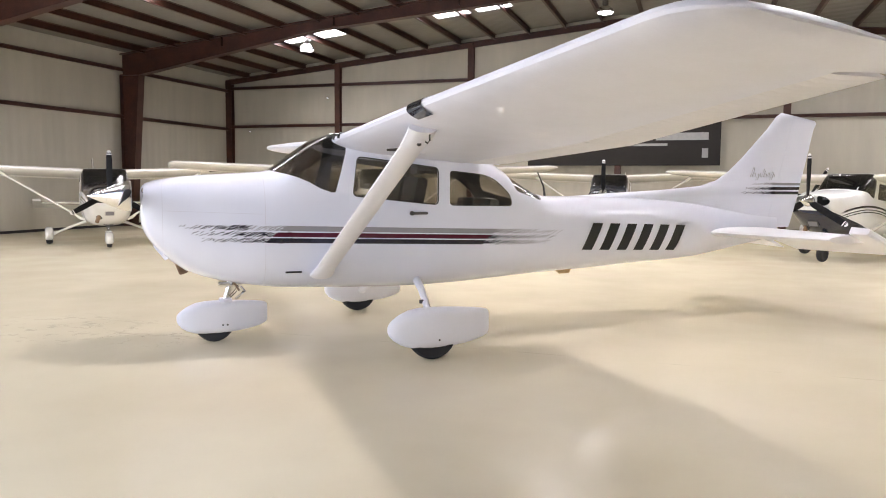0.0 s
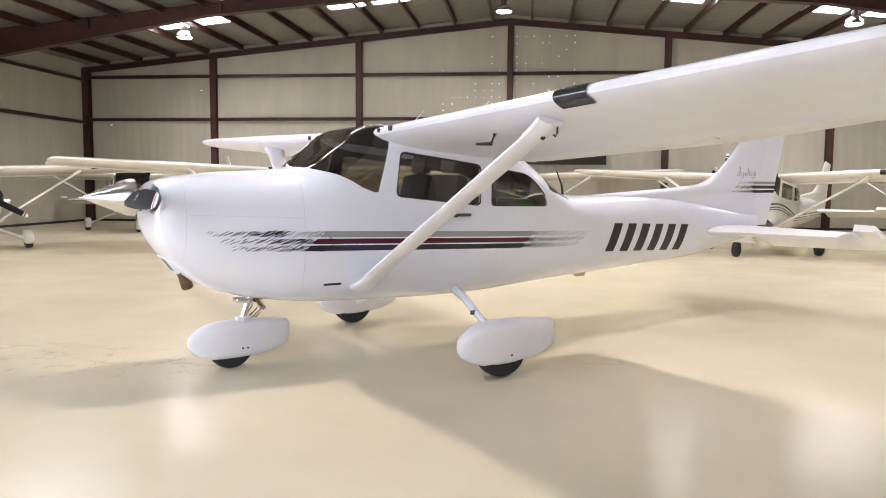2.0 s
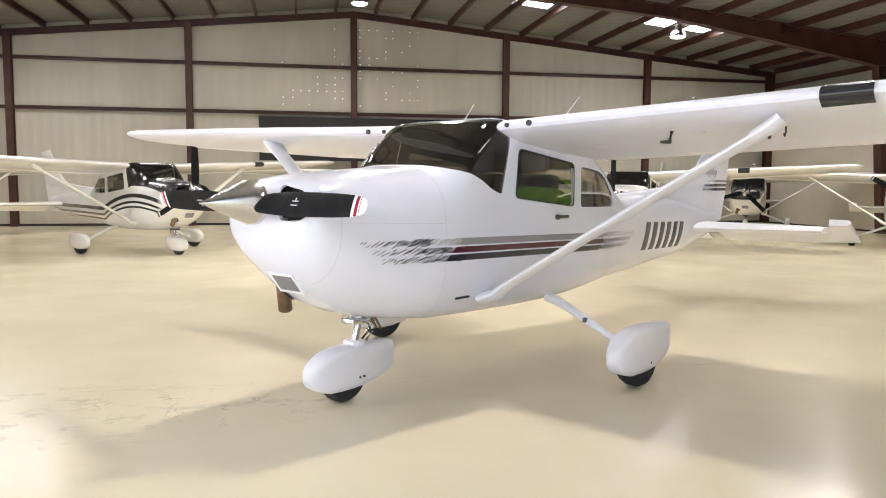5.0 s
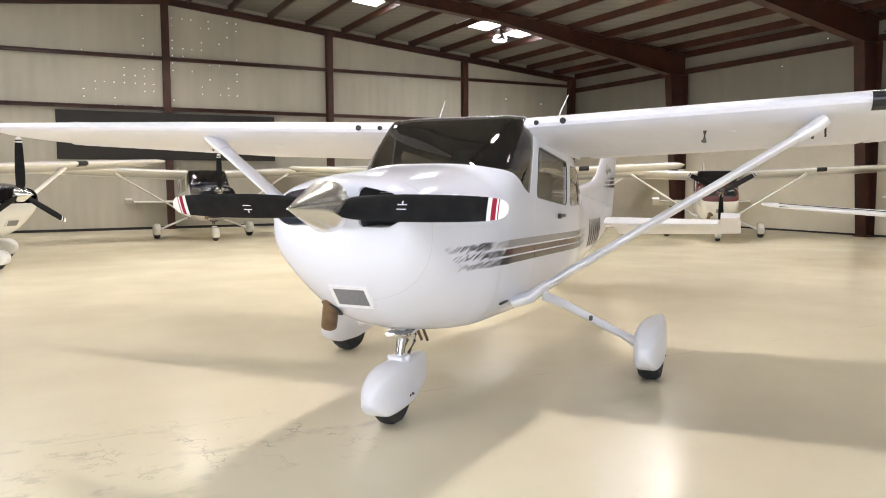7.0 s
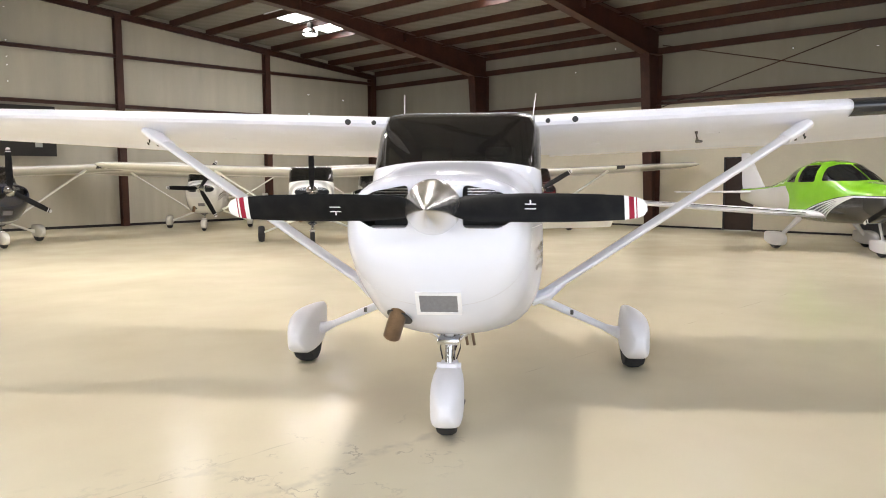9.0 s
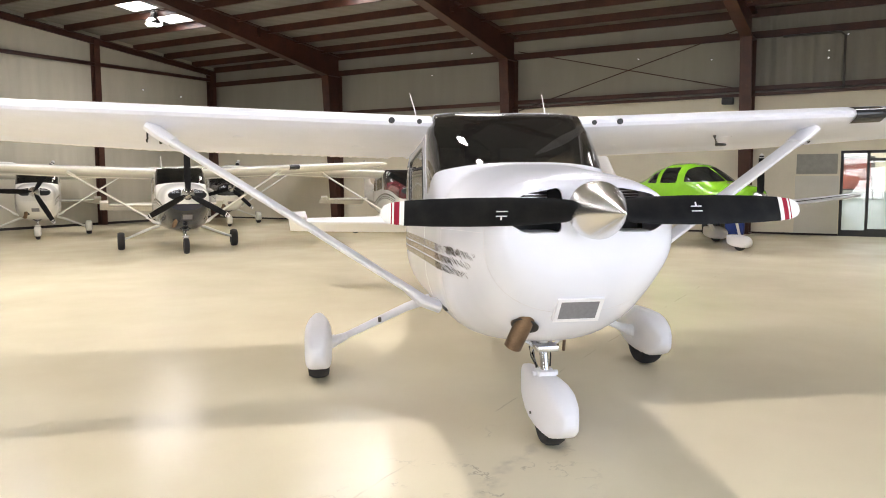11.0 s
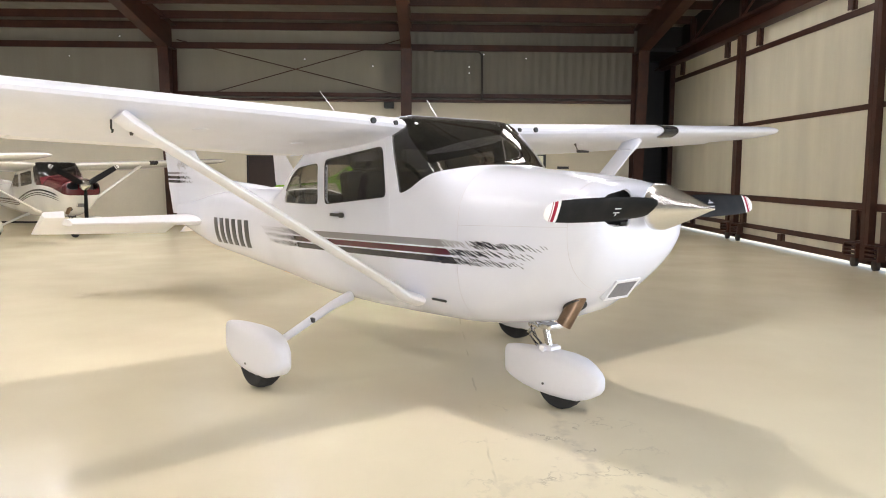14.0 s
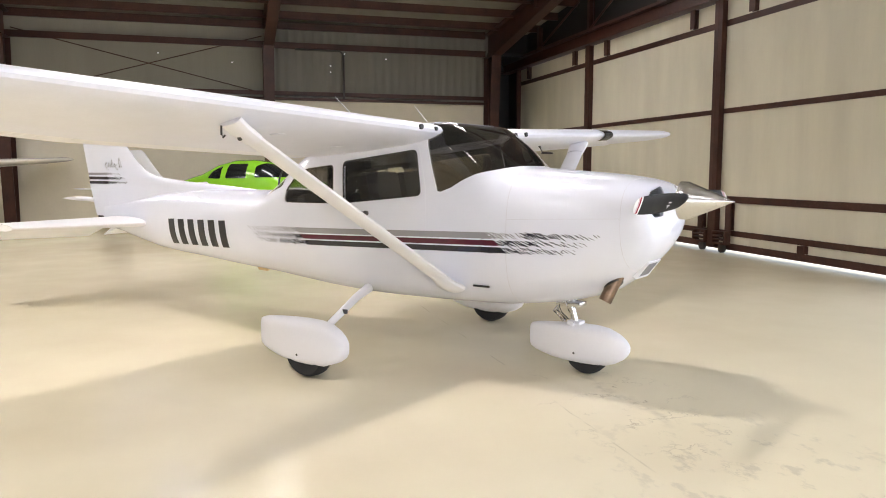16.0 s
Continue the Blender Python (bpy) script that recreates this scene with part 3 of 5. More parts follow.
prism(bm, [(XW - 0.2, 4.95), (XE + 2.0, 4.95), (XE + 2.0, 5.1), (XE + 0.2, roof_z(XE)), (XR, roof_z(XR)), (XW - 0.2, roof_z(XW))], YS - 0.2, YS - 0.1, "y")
struct("wall_south", bm, M_DARK, "gable above the hangar doors, its shade put into dark colour")
for i in range(9):
    x = XE - 1.2 - i * 3.2
    bm = bmesh.new()
    i_post(bm, x, YS + 0.1, 4.95, roof_z(x) - 0.15, 0.14, 0.12)
    beam("gable_stud", "short steel stud above the door header", bm, "steel column", "gable studs")
    bm = bmesh.new()
    tube(bm, [(x, YS + 0.06, 4.97), (x - 2.6, YS + 0.06, roof_z(x - 2.6) - 0.2)], 0.03, 6)
    beam("gable_brace", "diagonal steel brace above the door header", bm, group="gable braces")

# ---- roof lights and lamps ----
BAYS = (22.2, 15.8, 9.4, 3.0)
# lamps at (-11.9, 14.5) and (-11.9, 7.3) are added to brighten the west side
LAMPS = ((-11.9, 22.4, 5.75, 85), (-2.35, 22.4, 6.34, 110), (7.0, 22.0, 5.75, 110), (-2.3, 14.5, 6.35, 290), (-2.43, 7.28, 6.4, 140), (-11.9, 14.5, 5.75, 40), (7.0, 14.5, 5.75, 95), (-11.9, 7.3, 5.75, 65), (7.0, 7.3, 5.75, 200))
for y in BAYS:
    for x in (-12.1, -10.9, -6.95, 2.65, 6.4, 7.65) + ((-5.65,) if y > 20 else ()):
        root = thing("skylight", "bright translucent roof panel between purlins", "skylight", pose(x, y, roof_z(x), 0, math.degrees(math.atan(0.102)) * (1 if x > XR else -1), 0), "roof skylights")
        bm = bmesh.new()
        box(bm, -0.52, 0.52, -0.47, 0.47, -0.025, -0.006)
        part("panel", bm, M_SKYLIGHT, root, smooth=False)
        bm = bmesh.new()
        for a, b, c, d in ((-0.55, -0.52, -0.51, 0.51), (0.52, 0.55, -0.51, 0.51), (-0.52, 0.52, -0.51, -0.47), (-0.52, 0.52, 0.47, 0.51)):
            box(bm, a, b, c, d, -0.035, -0.003)
        part("frame", bm, M_WHITE, root, smooth=False)

lamp_root = None
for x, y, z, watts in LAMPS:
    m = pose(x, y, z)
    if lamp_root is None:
        lamp_root = thing("high_bay_lamp", "round white high bay lamp hanging lit from the roof, two of the set added as fill", "ceiling lamp", m, "high bay lamps")
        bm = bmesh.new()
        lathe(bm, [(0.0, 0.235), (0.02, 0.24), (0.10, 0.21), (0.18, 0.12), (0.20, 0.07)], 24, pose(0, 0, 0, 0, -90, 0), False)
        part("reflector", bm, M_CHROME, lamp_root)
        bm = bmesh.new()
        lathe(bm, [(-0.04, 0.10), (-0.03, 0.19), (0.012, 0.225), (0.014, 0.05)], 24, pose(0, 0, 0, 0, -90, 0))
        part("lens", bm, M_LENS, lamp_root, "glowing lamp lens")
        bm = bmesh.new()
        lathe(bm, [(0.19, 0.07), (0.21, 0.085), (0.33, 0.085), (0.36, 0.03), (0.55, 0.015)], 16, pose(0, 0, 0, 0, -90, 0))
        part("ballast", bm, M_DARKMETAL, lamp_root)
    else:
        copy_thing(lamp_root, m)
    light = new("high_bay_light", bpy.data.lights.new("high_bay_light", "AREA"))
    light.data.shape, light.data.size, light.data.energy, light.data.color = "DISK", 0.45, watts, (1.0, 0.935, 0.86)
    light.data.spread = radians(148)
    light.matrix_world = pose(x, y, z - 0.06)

# pinholes in the gable sheet, letting daylight in
bm = bmesh.new()
rng = random.Random(4)
for i in range(17):
    x = -4.5 + i * 0.275 + rng.uniform(-0.03, 0.03)
    for k in range(14):
        z = 3.47 + k * 0.222
        if abs(x - XR) < 0.2 or rng.random() > 0.34 or (x < -2.9 and z > 5.25):
            continue
        c = [bm.verts.new((x + 0.018 * math.cos(a), YN - 0.006, z + 0.014 * math.sin(a))) for a in (k2 * math.pi / 3 for k2 in range(6))]
        bm.faces.new(c)
for x, z in ((9.9, 4.5), (11.5, 4.4), (9.9, 3.8), (-16.5, 3.45), (-13.1, 4.65), (12.1, 3.7)):
    c = [bm.verts.new((x + 0.045 * math.cos(a), YN - 0.006, z + 0.022 * math.sin(a))) for a in (k2 * math.pi / 3 for k2 in range(6))]
    bm.faces.new(c)
for y, z in ((8.2, 4.45), (5.5, 4.45), (5.5, 4.28), (5.1, 4.8), (15.2, 5.2), (16.6, 4.65), (3.9, 4.7), (10.1, 4.62)):
    c = [bm.verts.new((XE + 0.094, y + 0.022 * math.cos(a), z + 0.014 * math.sin(a))) for a in (k2 * math.pi / 3 for k2 in range(6))]
    bm.faces.new(c)
solo("pinholes", bm, M_HOLE, "tiny bright screw holes in the wall sheets", "screw holes", kind="stuff", smooth=False)

# dark banner on the gable wall, its lettering as plain bars
root = thing("banner", "wide dark grey banner with pale lettering on the gable wall", "banner", pose(-2.15, YN - 0.24, 2.79) @ Matrix.Diagonal((0.935, 1, 1, 1)))
bm = bmesh.new()
soft_box(bm, -3.35, 3.35, -0.012, 0.012, -0.7, 0.7, 0.005)
part("cloth", bm, M_BANNER, root)
for x0, x1, z0, z1 in ((-2.9, -1.3, 0.12, 0.36), (-1.1, 1.0, 0.12, 0.36), (1.2, 2.95, 0.12, 0.36), (0.2, 1.6, -0.06, 0.02), (2.75, 2.95, -0.45, -0.15), (-2.9, 0.0, -0.06, 0.02)):
    bm = bmesh.new()
    box(bm, x0, x1, -0.02, -0.013, z0, z1)
    part("lettering", bm, M_GREY, root, "pale grey bar", smooth=False)

# ---- doors and entrance of the east wall ----
root = thing("door_1", "glazed office entrance in a dark frame", "door", pose(XE, 3.3, 0) @ Matrix.Diagonal((1, 0.939, 0.932, 1)), kind="structure")
bm = bmesh.new()
for y0, y1, z0, z1 in ((0, 0.07, 0, 2.2), (1.89, 1.96, 0, 2.2), (0.62, 0.69, 0, 2.2), (1.30, 1.37, 0, 2.2), (0.07, 1.89, 2.13, 2.2), (0.69, 1.30, 1.93, 2.0), (0.07, 0.62, 0, 0.16), (0.69, 1.3, 0, 0.2), (1.37, 1.89, 0, 0.16)):
    box(bm, 0.02, 0.10, y0, y1, z0, z1)
part("door_frame", bm, M_BLACK, root, smooth=False)
for y0, y1, z0, z1 in ((0.07, 0.62, 0.16, 2.13), (0.69, 1.30, 0.2, 1.93), (1.37, 1.89, 0.16, 2.13)):
    bm = bmesh.new()
    box(bm, 0.055, 0.063, y0, y1, z0, z1)
    p = part("pane", bm, M_CLEAR, root, smooth=False)
    p.visible_shadow = False
bm = bmesh.new()
tube(bm, [(0.0, 1.22, 0.95), (-0.04, 1.22, 0.95), (-0.04, 1.22, 1.2), (0.0, 1.22, 1.2)], 0.012, 8)
part("door_handle", bm, M_CHROME, root)
# the office behind it
bm = bmesh.new()
box(bm, XE + 0.16, XE + 4.2, 1.5, 8.5, 0.0, 0.02)
struct("office_floor", bm, M_DRYWALL, "pale office floor")
bm = bmesh.new()
box(bm, XE + 4.2, XE + 4.3, 1.5, 8.5, 0, 2.7)
box(bm, XE + 0.16, XE + 4.2, 1.4, 1.5, 0, 2.7)
box(bm, XE + 0.16, XE + 4.2, 8.5, 8.6, 0, 2.7)
box(bm, XE + 0.16, XE + 4.3, 1.4, 8.6, 2.7, 2.8)
struct("wall_office", bm, M_DRYWALL, "pale office walls")
ol = new("office_light", bpy.data.lights.new("office_light", "AREA"))
ol.data.size, ol.data.energy, ol.data.color = 1.2, 130, (0.97, 1.0, 0.97)
ol.matrix_world = pose(XE + 2, 4.3, 2.66)
root = thing("picture", "framed red abstract picture on the office wall", "picture", pose(XE + 4.19, 5.2, 1.5))
bm = bmesh.new()
box(bm, -0.03, 0, -0.75, 0.75, -0.5, 0.5)
part("picture_frame", bm, M_DARKMETAL, root, smooth=False)
bm = bmesh.new()
box(bm, -0.036, -0.031, -0.66, 0.66, -0.42, 0.42)
part("print", bm, plain("red_print", (0.34, 0.09, 0.06), 0.5, var=0.8, scale=2.2), root, "red and white print", smooth=False)
root = thing("reception_desk", "pale reception desk behind the glass", "desk", pose(XE + 2.4, 4.5, 0.02))
bm = bmesh.new()
soft_box(bm, -0.3, 0.3, -0.9, 0.9, 0, 0.98, 0.02)
part("body", bm, plain("pale_blue_laminate", (0.42, 0.50, 0.54), 0.4), root)
bm = bmesh.new()
soft_box(bm, -0.36, 0.36, -0.96, 0.96, 0.98, 1.03, 0.01)
part("top", bm, M_GREY, root)
root = thing("potted_plant", "green leafy potted plant beside the glass door", "plant", pose(XE + 0.9, 3.6, 0.02))
bm = bmesh.new()
lathe(bm, [(0, 0.12), (0.3, 0.17), (0.32, 0.18), (0.28, 0.15)], 16, pose(0, 0, 0, 0, -90, 0))
part("pot", bm, M_DARKMETAL, root)
bm = bmesh.new()
rng = random.Random(9)
for i in range(70):
    a, h, l = rng.uniform(0, 6.28), rng.uniform(0.35, 1.0), rng.uniform(0.15, 0.35)
    m = pose(0, 0, h, 0, rng.uniform(-50, 10), math.degrees(a))
    v = [bm.verts.new(m @ Vector(p)) for p in ((0.02, 0, 0), (l * 0.5, 0.05, 0.04), (l, 0, 0), (l * 0.5, -0.05, 0.04))]
    bm.faces.new(v)
tube(bm, [(0, 0, 0.28), (0.02, 0, 1.0)], 0.012, 6)
part("foliage", bm, plain("leaf_green", (0.05, 0.11, 0.04), 0.5), root)
root = thing("door_2", "dark brown side door in the cream wall", "door", pose(XE, 10.93, 0) @ Matrix.Diagonal((1, 0.90, 0.958, 1)), kind="structure")
bm = bmesh.new()
soft_box(bm, 0.03, 0.08, 0.04, 0.86, 0.01, 2.0, 0.004)
part("door_leaf", bm, plain("dark_brown_door", (0.035, 0.02, 0.016), 0.4), root)
bm = bmesh.new()
for y0, y1, z0, z1 in ((0, 0.04, 0, 2.03), (0.86, 0.9, 0, 2.03), (0.04, 0.86, 2.0, 2.03)):
    box(bm, -0.015, 0.12, y0, y1, z0, z1)
part("door_frame", bm, M_BLACK, root, smooth=False)
bm = bmesh.new()
lathe(bm, [(-0.05, 0.03), (-0.03, 0.035), (0.0, 0.012), (0.03, 0.012)], 12, pose(0.0, 0.14, 1.0))
part("door_handle", bm, M_CHROME, root)
bm = bmesh.new()
soft_box(bm, XE - 0.015, XE, 2.65, 2.98, 1.62, 1.69, 0.004)
solo("wall_plaque", bm, M_BLACK, "small dark plaque on the cream wall", "plaque")
bm = bmesh.new()
box(bm, XE - 0.02, XE, 5.2, 6.1, 1.50, 1.98)
solo("notice_board", bm, plain("grey_board", (0.30, 0.29, 0.26), 0.7), "grey notice board on the cream wall", "notice board", smooth=False)
bm = bmesh.new()
box(bm, XE - 0.012, XE, 5.16, 6.12, 0.02, 1.45)
struct("panel_east", bm, plain("pale_grey_panel", (0.56, 0.54, 0.48), 0.5, var=0.05, scale=2), "pale grey panel below the notice board")


def bin_box(x, y, wide, tall, mat, label):
    """A tapered plastic bin with a rim and an open top."""
    root = thing("waste_bin", label, "bin", pose(x, y, 0), "bins by the wall")
    bm = bmesh.new()
    a, c = wide * 0.42, wide * 0.5
    loops = [[Vector((sx * r, sy * r, z)) for sx, sy in ((-1, -1), (1, -1), (1, 1), (-1, 1))] for r, z in ((a, 0.0), (c, tall), (c - 0.02, tall), (a - 0.02, 0.03))]
    rings(bm, loops)
    part("body", bm, mat, root, smooth=False)
    bm = bmesh.new()
    for x0, x1, y0, y1 in ((-c - 0.02, -c, -c - 0.02, c + 0.02), (c, c + 0.02, -c - 0.02, c + 0.02), (-c, c, -c - 0.02, -c), (-c, c, c, c + 0.02)):
        box(bm, x0, x1, y0, y1, tall - 0.05, tall)
    part("rim", bm, mat, root, smooth=False)
    return root


blue_bin = bin_box(XE - 0.33, 7.42, 0.5, 0.64, plain("blue_plastic", (0.02, 0.045, 0.22), 0.45), "blue plastic recycling bin against the cream wall")
bm = bmesh.new()
for k in range(3):
    m = pose(-0.242, 0, 0.46) @ Matrix.Rotation(radians(120 * k), 4, "X")
    box(bm, -0.006, 0.0, -0.045, 0.045, 0.06, 0.08, m)
part("emblem", bm, M_WHITE, blue_bin, "small white emblem", smooth=False)
bin_box(XE - 0.33, 8.03, 0.42, 0.6, M_BLACK, "black plastic waste bin against the cream wall")


# ---- high-wing aircraft ----
# its own axes: x aft from the propeller, y to its right, z up from the ground
SECTIONS = [  # station, top, bottom, half width, widest height, squareness above and below
    (0.20, 1.36, 1.08, 0.32, 1.20, 2.8, 2.4), (0.215, 1.40, 1.02, 0.385, 1.20, 3.0, 2.4), (0.26, 1.43, 0.935, 0.43, 1.19, 3.0, 2.4),
    (0.36, 1.457, 0.815, 0.457, 1.17, 3.0, 2.3), (0.55, 1.485, 0.66, 0.48, 1.13, 3.0, 2.3), (0.85, 1.508, 0.56, 0.506, 1.08, 3.0, 2.5),
    (1.10, 1.525, 0.52, 0.535, 1.05, 3.1, 3.0), (1.25, 1.54, 0.50, 0.54, 1.04, 3.3, 3.0), (1.33, 1.58, 0.49, 0.542, 1.04, 3.8, 3.0),
    (1.50, 1.70, 0.48, 0.542, 1.04, 7.0, 3.0), (1.65, 1.80, 0.475, 0.542, 1.04, 10.0, 3.0), (1.78, 1.875, 0.47, 0.542, 1.04, 13.0, 3.0),
    (1.95, 1.88, 0.465, 0.542, 1.04, 12.0, 3.0), (2.50, 1.85, 0.455, 0.542, 1.04, 8.0, 3.0), (3.00, 1.77, 0.47, 0.545, 1.03, 6.5, 3.0),
    (3.30, 1.68, 0.49, 0.52, 1.02, 4.8, 3.0), (3.55, 1.54, 0.505, 0.475, 1.01, 4.2, 3.0), (3.80, 1.40, 0.52, 0.435, 1.0, 3.5, 2.9),
    (4.00, 1.325, 0.53, 0.405, 0.99, 3.0, 2.8), (4.50, 1.315, 0.55, 0.345, 0.96, 2.5, 2.6), (5.20, 1.30, 0.59, 0.26, 0.94, 2.2, 2.4),
    (6.00, 1.24, 0.64, 0.165, 0.93, 2.1, 2.3), (6.70, 1.13, 0.76, 0.085, 0.93, 2.2, 2.2), (7.20, 1.09, 0.84, 0.03, 0.95, 2.0, 2.0)]


def section(s):
    k = max(i for i in range(len(SECTIONS) - 1) if SECTIONS[i][0] <= s or i == 0)
    rows = [SECTIONS[min(max(k + d, 0), len(SECTIONS) - 1)] for d in (-1, 0, 1, 2)]
    t = (s - rows[1][0]) / (rows[2][0] - rows[1][0])
    out = []
    for c in range(1, 7):
        p1, p2 = rows[1][c], rows[2][c]
        h = rows[2][0] - rows[1][0]
        m1 = (rows[2][c] - rows[0][c]) / max(rows[2][0] - rows[0][0], 1e-6) * h
        m2 = (rows[3][c] - rows[1][c]) / max(rows[3][0] - rows[1][0], 1e-6) * h
        out.append((2 * t ** 3 - 3 * t * t + 1) * p1 + (t ** 3 - 2 * t * t + t) * m1 + (3 * t * t - 2 * t ** 3) * p2 + (t ** 3 - t * t) * m2)
    return out


def hull_ring(s, off=0.0, n=56):
    top, bot, hw, zm, nt, nb = section(s)
    pts = []
    for i in range(n):
        a = 2 * math.pi * (i + 0.5) / n
        c, d = math.cos(a), math.sin(a)
        e = nt if d > 0 else nb
        r = (abs(c) ** e + abs(d) ** e) ** (-1 / e)
        h = (top - zm) if d > 0 else (zm - bot)
        pts.append(Vector((s, (hw + off) * r * c, zm + (h + off) * r * d)))
    return pts


def section_z(s, y):
    """Height of the underside at a distance from the centre line."""
    top, bot, hw, zm, nt, nb = section(s)
    return zm - (zm - bot) * (1 - min(1.0, abs(y) / hw) ** nb) ** (1 / nb)


def side_y(s, z):
    """Half width of the hull at a height."""
    top, bot, hw, zm, nt, nb = section(s)
    h, e = ((top - zm), nt) if z > zm else ((zm - bot), nb)
    return hw * (1 - min(1.0, abs(z - zm) / h) ** e) ** (1 / e)


STATIONS = [0.20, 0.206, 0.215, 0.23, 0.26, 0.29, 0.32, 0.36, 0.44, 0.55, 0.7, 0.85, 1.0, 1.12, 1.2, 1.25, 1.29, 1.33, 1.38, 1.44, 1.5, 1.57, 1.64, 1.71, 1.78, 1.85, 1.95] + \
           [2.1 + 0.15 * i for i in range(8)] + [3.22, 3.3, 3.38, 3.46, 3.55, 3.64, 3.73, 3.82, 3.91, 4.0, 4.12, 4.3, 4.6, 4.9, 5.2, 5.6, 6.0, 6.4, 6.8, 7.2]


def hull(off, thick, s0=0.20, s1=7.2):
    """A closed hollow skin: outer face at off, inner face thick further in."""
    b = bmesh.new()
    st = [s for s in STATIONS if s0 <= s <= s1]
    rings(b, [hull_ring(s, off) for s in st])
    inner = [hull_ring(s, off - thick) for s in st]
    for p in inner[0]:
        p.x += thick
    for p in inner[-1]:
        p.x -= thick
    base = len(b.faces)
    rings(b, inner)
    b.faces.ensure_lookup_table()
    for f in b.faces[base:]:
        f.material_index = 1
        f.normal_flip()
    me = bpy.data.meshes.new("hull")
    b.normal_update()
    # outer faces outwards
    probe = max(b.faces[:base], key=lambda f: f.calc_center_median().z)
    if probe.normal.z < 0:
        for f in b.faces:
            f.normal_flip()
    b.to_mesh(me)
    b.free()
    return me


def cutter(poly, y0, y1):
    b = bmesh.new()
    prism(b, poly, y0, y1, "y")
    me = bpy.data.meshes.new("cut")
    b.to_mesh(me)
    b.free()
    return me


WIN_FRONT = rounded([(1.945, 1.325), (2.735, 1.245), (2.735, 1.575), (1.985, 1.665)], 0.05)
WIN_REAR = rounded([(2.85, 1.235), (3.53, 1.225), (3.50, 1.335), (3.29, 1.515), (2.85, 1.557)], [0.04, 0.06, 0.12, 0.14, 0.04])
DOOR = rounded([(1.90, 0.66), (2.80, 0.66), (2.80, 1.625), (1.96, 1.715), (1.90, 1.40)], 0.06)
SCREEN = [(1.20, 1.60), (1.26, 1.545), (1.34, 1.515), (1.45, 1.485), (1.56, 1.44), (1.66, 1.385), (1.755, 1.352), (1.79, 1.355), (1.83, 1.5), (1.88, 1.70), (1.885, 1.79), (1.87, 1.84), (1.86, 2.1), (1.20, 2.1)]
BACK = rounded([(3.47, 1.60), (3.585, 1.365), (3.90, 1.275), (3.97, 1.40), (3.72, 1.72)], 0.03)


def grow(poly, d):
    c = Vector((sum(p[0] for p in poly) / len(poly), sum(p[1] for p in poly) / len(poly)))
    return [(p[0] + d * (1 if p[0] > c.x else -1) * min(1, abs(p[0] - c.x) / 0.1), p[1] + d * (1 if p[1] > c.y else -1) * min(1, abs(p[1] - c.y) / 0.05)) for p in poly]


def inlets():
    b = bmesh.new()
    for s in (-1, 1):
        prism(b, rounded([(s * 0.13, 1.206), (s * 0.30, 1.204), (s * 0.38, 1.25), (s * 0.392, 1.312), (s * 0.31, 1.378), (s * 0.13, 1.412)], 0.03), 0.05, 0.452, "x")
    me = bpy.data.meshes.new("inlets")
    b.to_mesh(me)
    b.free()
    return me


def airfoil(chord, thick=0.108, camber=0.014, n=18):
    """Points round a section of unit-free chord, from the trailing edge over the top."""
    up, lo = [], []
    for i in range(n + 1):
        x = 0.5 * (1 - math.cos(math.pi * i / n))
        t = 5 * thick * (0.2969 * math.sqrt(x) - 0.126 * x - 0.3516 * x * x + 0.2843 * x ** 3 - 0.1015 * x ** 4)
        c = camber / 0.16 * (0.8 * x - x * x) if x < 0.4 else camber / 0.36 * (0.2 + 0.8 * x - x * x)
        up.append((x * chord, (c + t) * chord))
        lo.append((x * chord, (c - t) * chord))
    return up[::-1] + lo[1:-1]


def wing_station(y):
    """Leading edge x, its height, chord and twist of the main wing at a distance from the centre."""
    ya = abs(y)
    k = max(0.0, (ya - 2.55) / (5.22 - 2.55))
    chord = 1.62 - 0.50 * k
    return 1.765 + 0.04 * min(1.0, max(0.0, ya - 0.5) / 2.0) + 0.10 * k, 1.808 + (0.043 if y < 0 else 0.037) * (ya - 0.5), chord, 6.8 - 0.8 * k


def wing_point(y, u, w):
    """u along the chord in metres, w above the chord line."""
    x0, z0, chord, tw = wing_station(y)
    a = radians(tw)
    return Vector((x0 + u * math.cos(a) + w * math.sin(a), y, z0 - u * math.sin(a) + w * math.cos(a)))


def wing_mesh(side):
    """The wing without its flap and aileron, and with a rounded tip."""
    b = bmesh.new()
    loops = []
    ys = [0.5, 0.62, 0.9, 1.3, 1.8, 2.3, 2.55, 2.9, 3.4, 3.9, 4.4, 4.65, 4.80, 4.84, 4.92, 4.99, 5.04, 5.065]
    for y in ys:
        if side < 0 and y > 4.8:
            y += (y - 4.8) * 0.26
        chord = wing_station(y)[2]
        tip = 5.135 if side < 0 else 5.067
        k = 1.0 if y <= 4.86 else max(0.02, math.sqrt(max(0.0, 1 - ((y - 4.86) / (tip - 4.86)) ** 2)))
        cut = 0.735 if 0.62 <= y <= 4.81 else 1.0
        pts = []
        for u, w in airfoil(chord):
            if u > cut * chord:
                f = (1 - cut) if cut < 1 else 0
                u, w = cut * chord, w * 1.0
                w = max(-0.035 * chord, min(0.045 * chord, w + 0.02 * (1 if w > 0 else -1)))
            du = u if k == 1.0 else chord * 0.45 + (u - chord * 0.45) * (0.55 + 0.45 * k)
            pts.append(wing_point(side * y, du, w * k + (0.0 if k == 1.0 else (1 - k) * -0.01)))
        loops.append([Vector((p.x, side * y, p.z)) for p in pts])
    rings(b, loops)
    return b


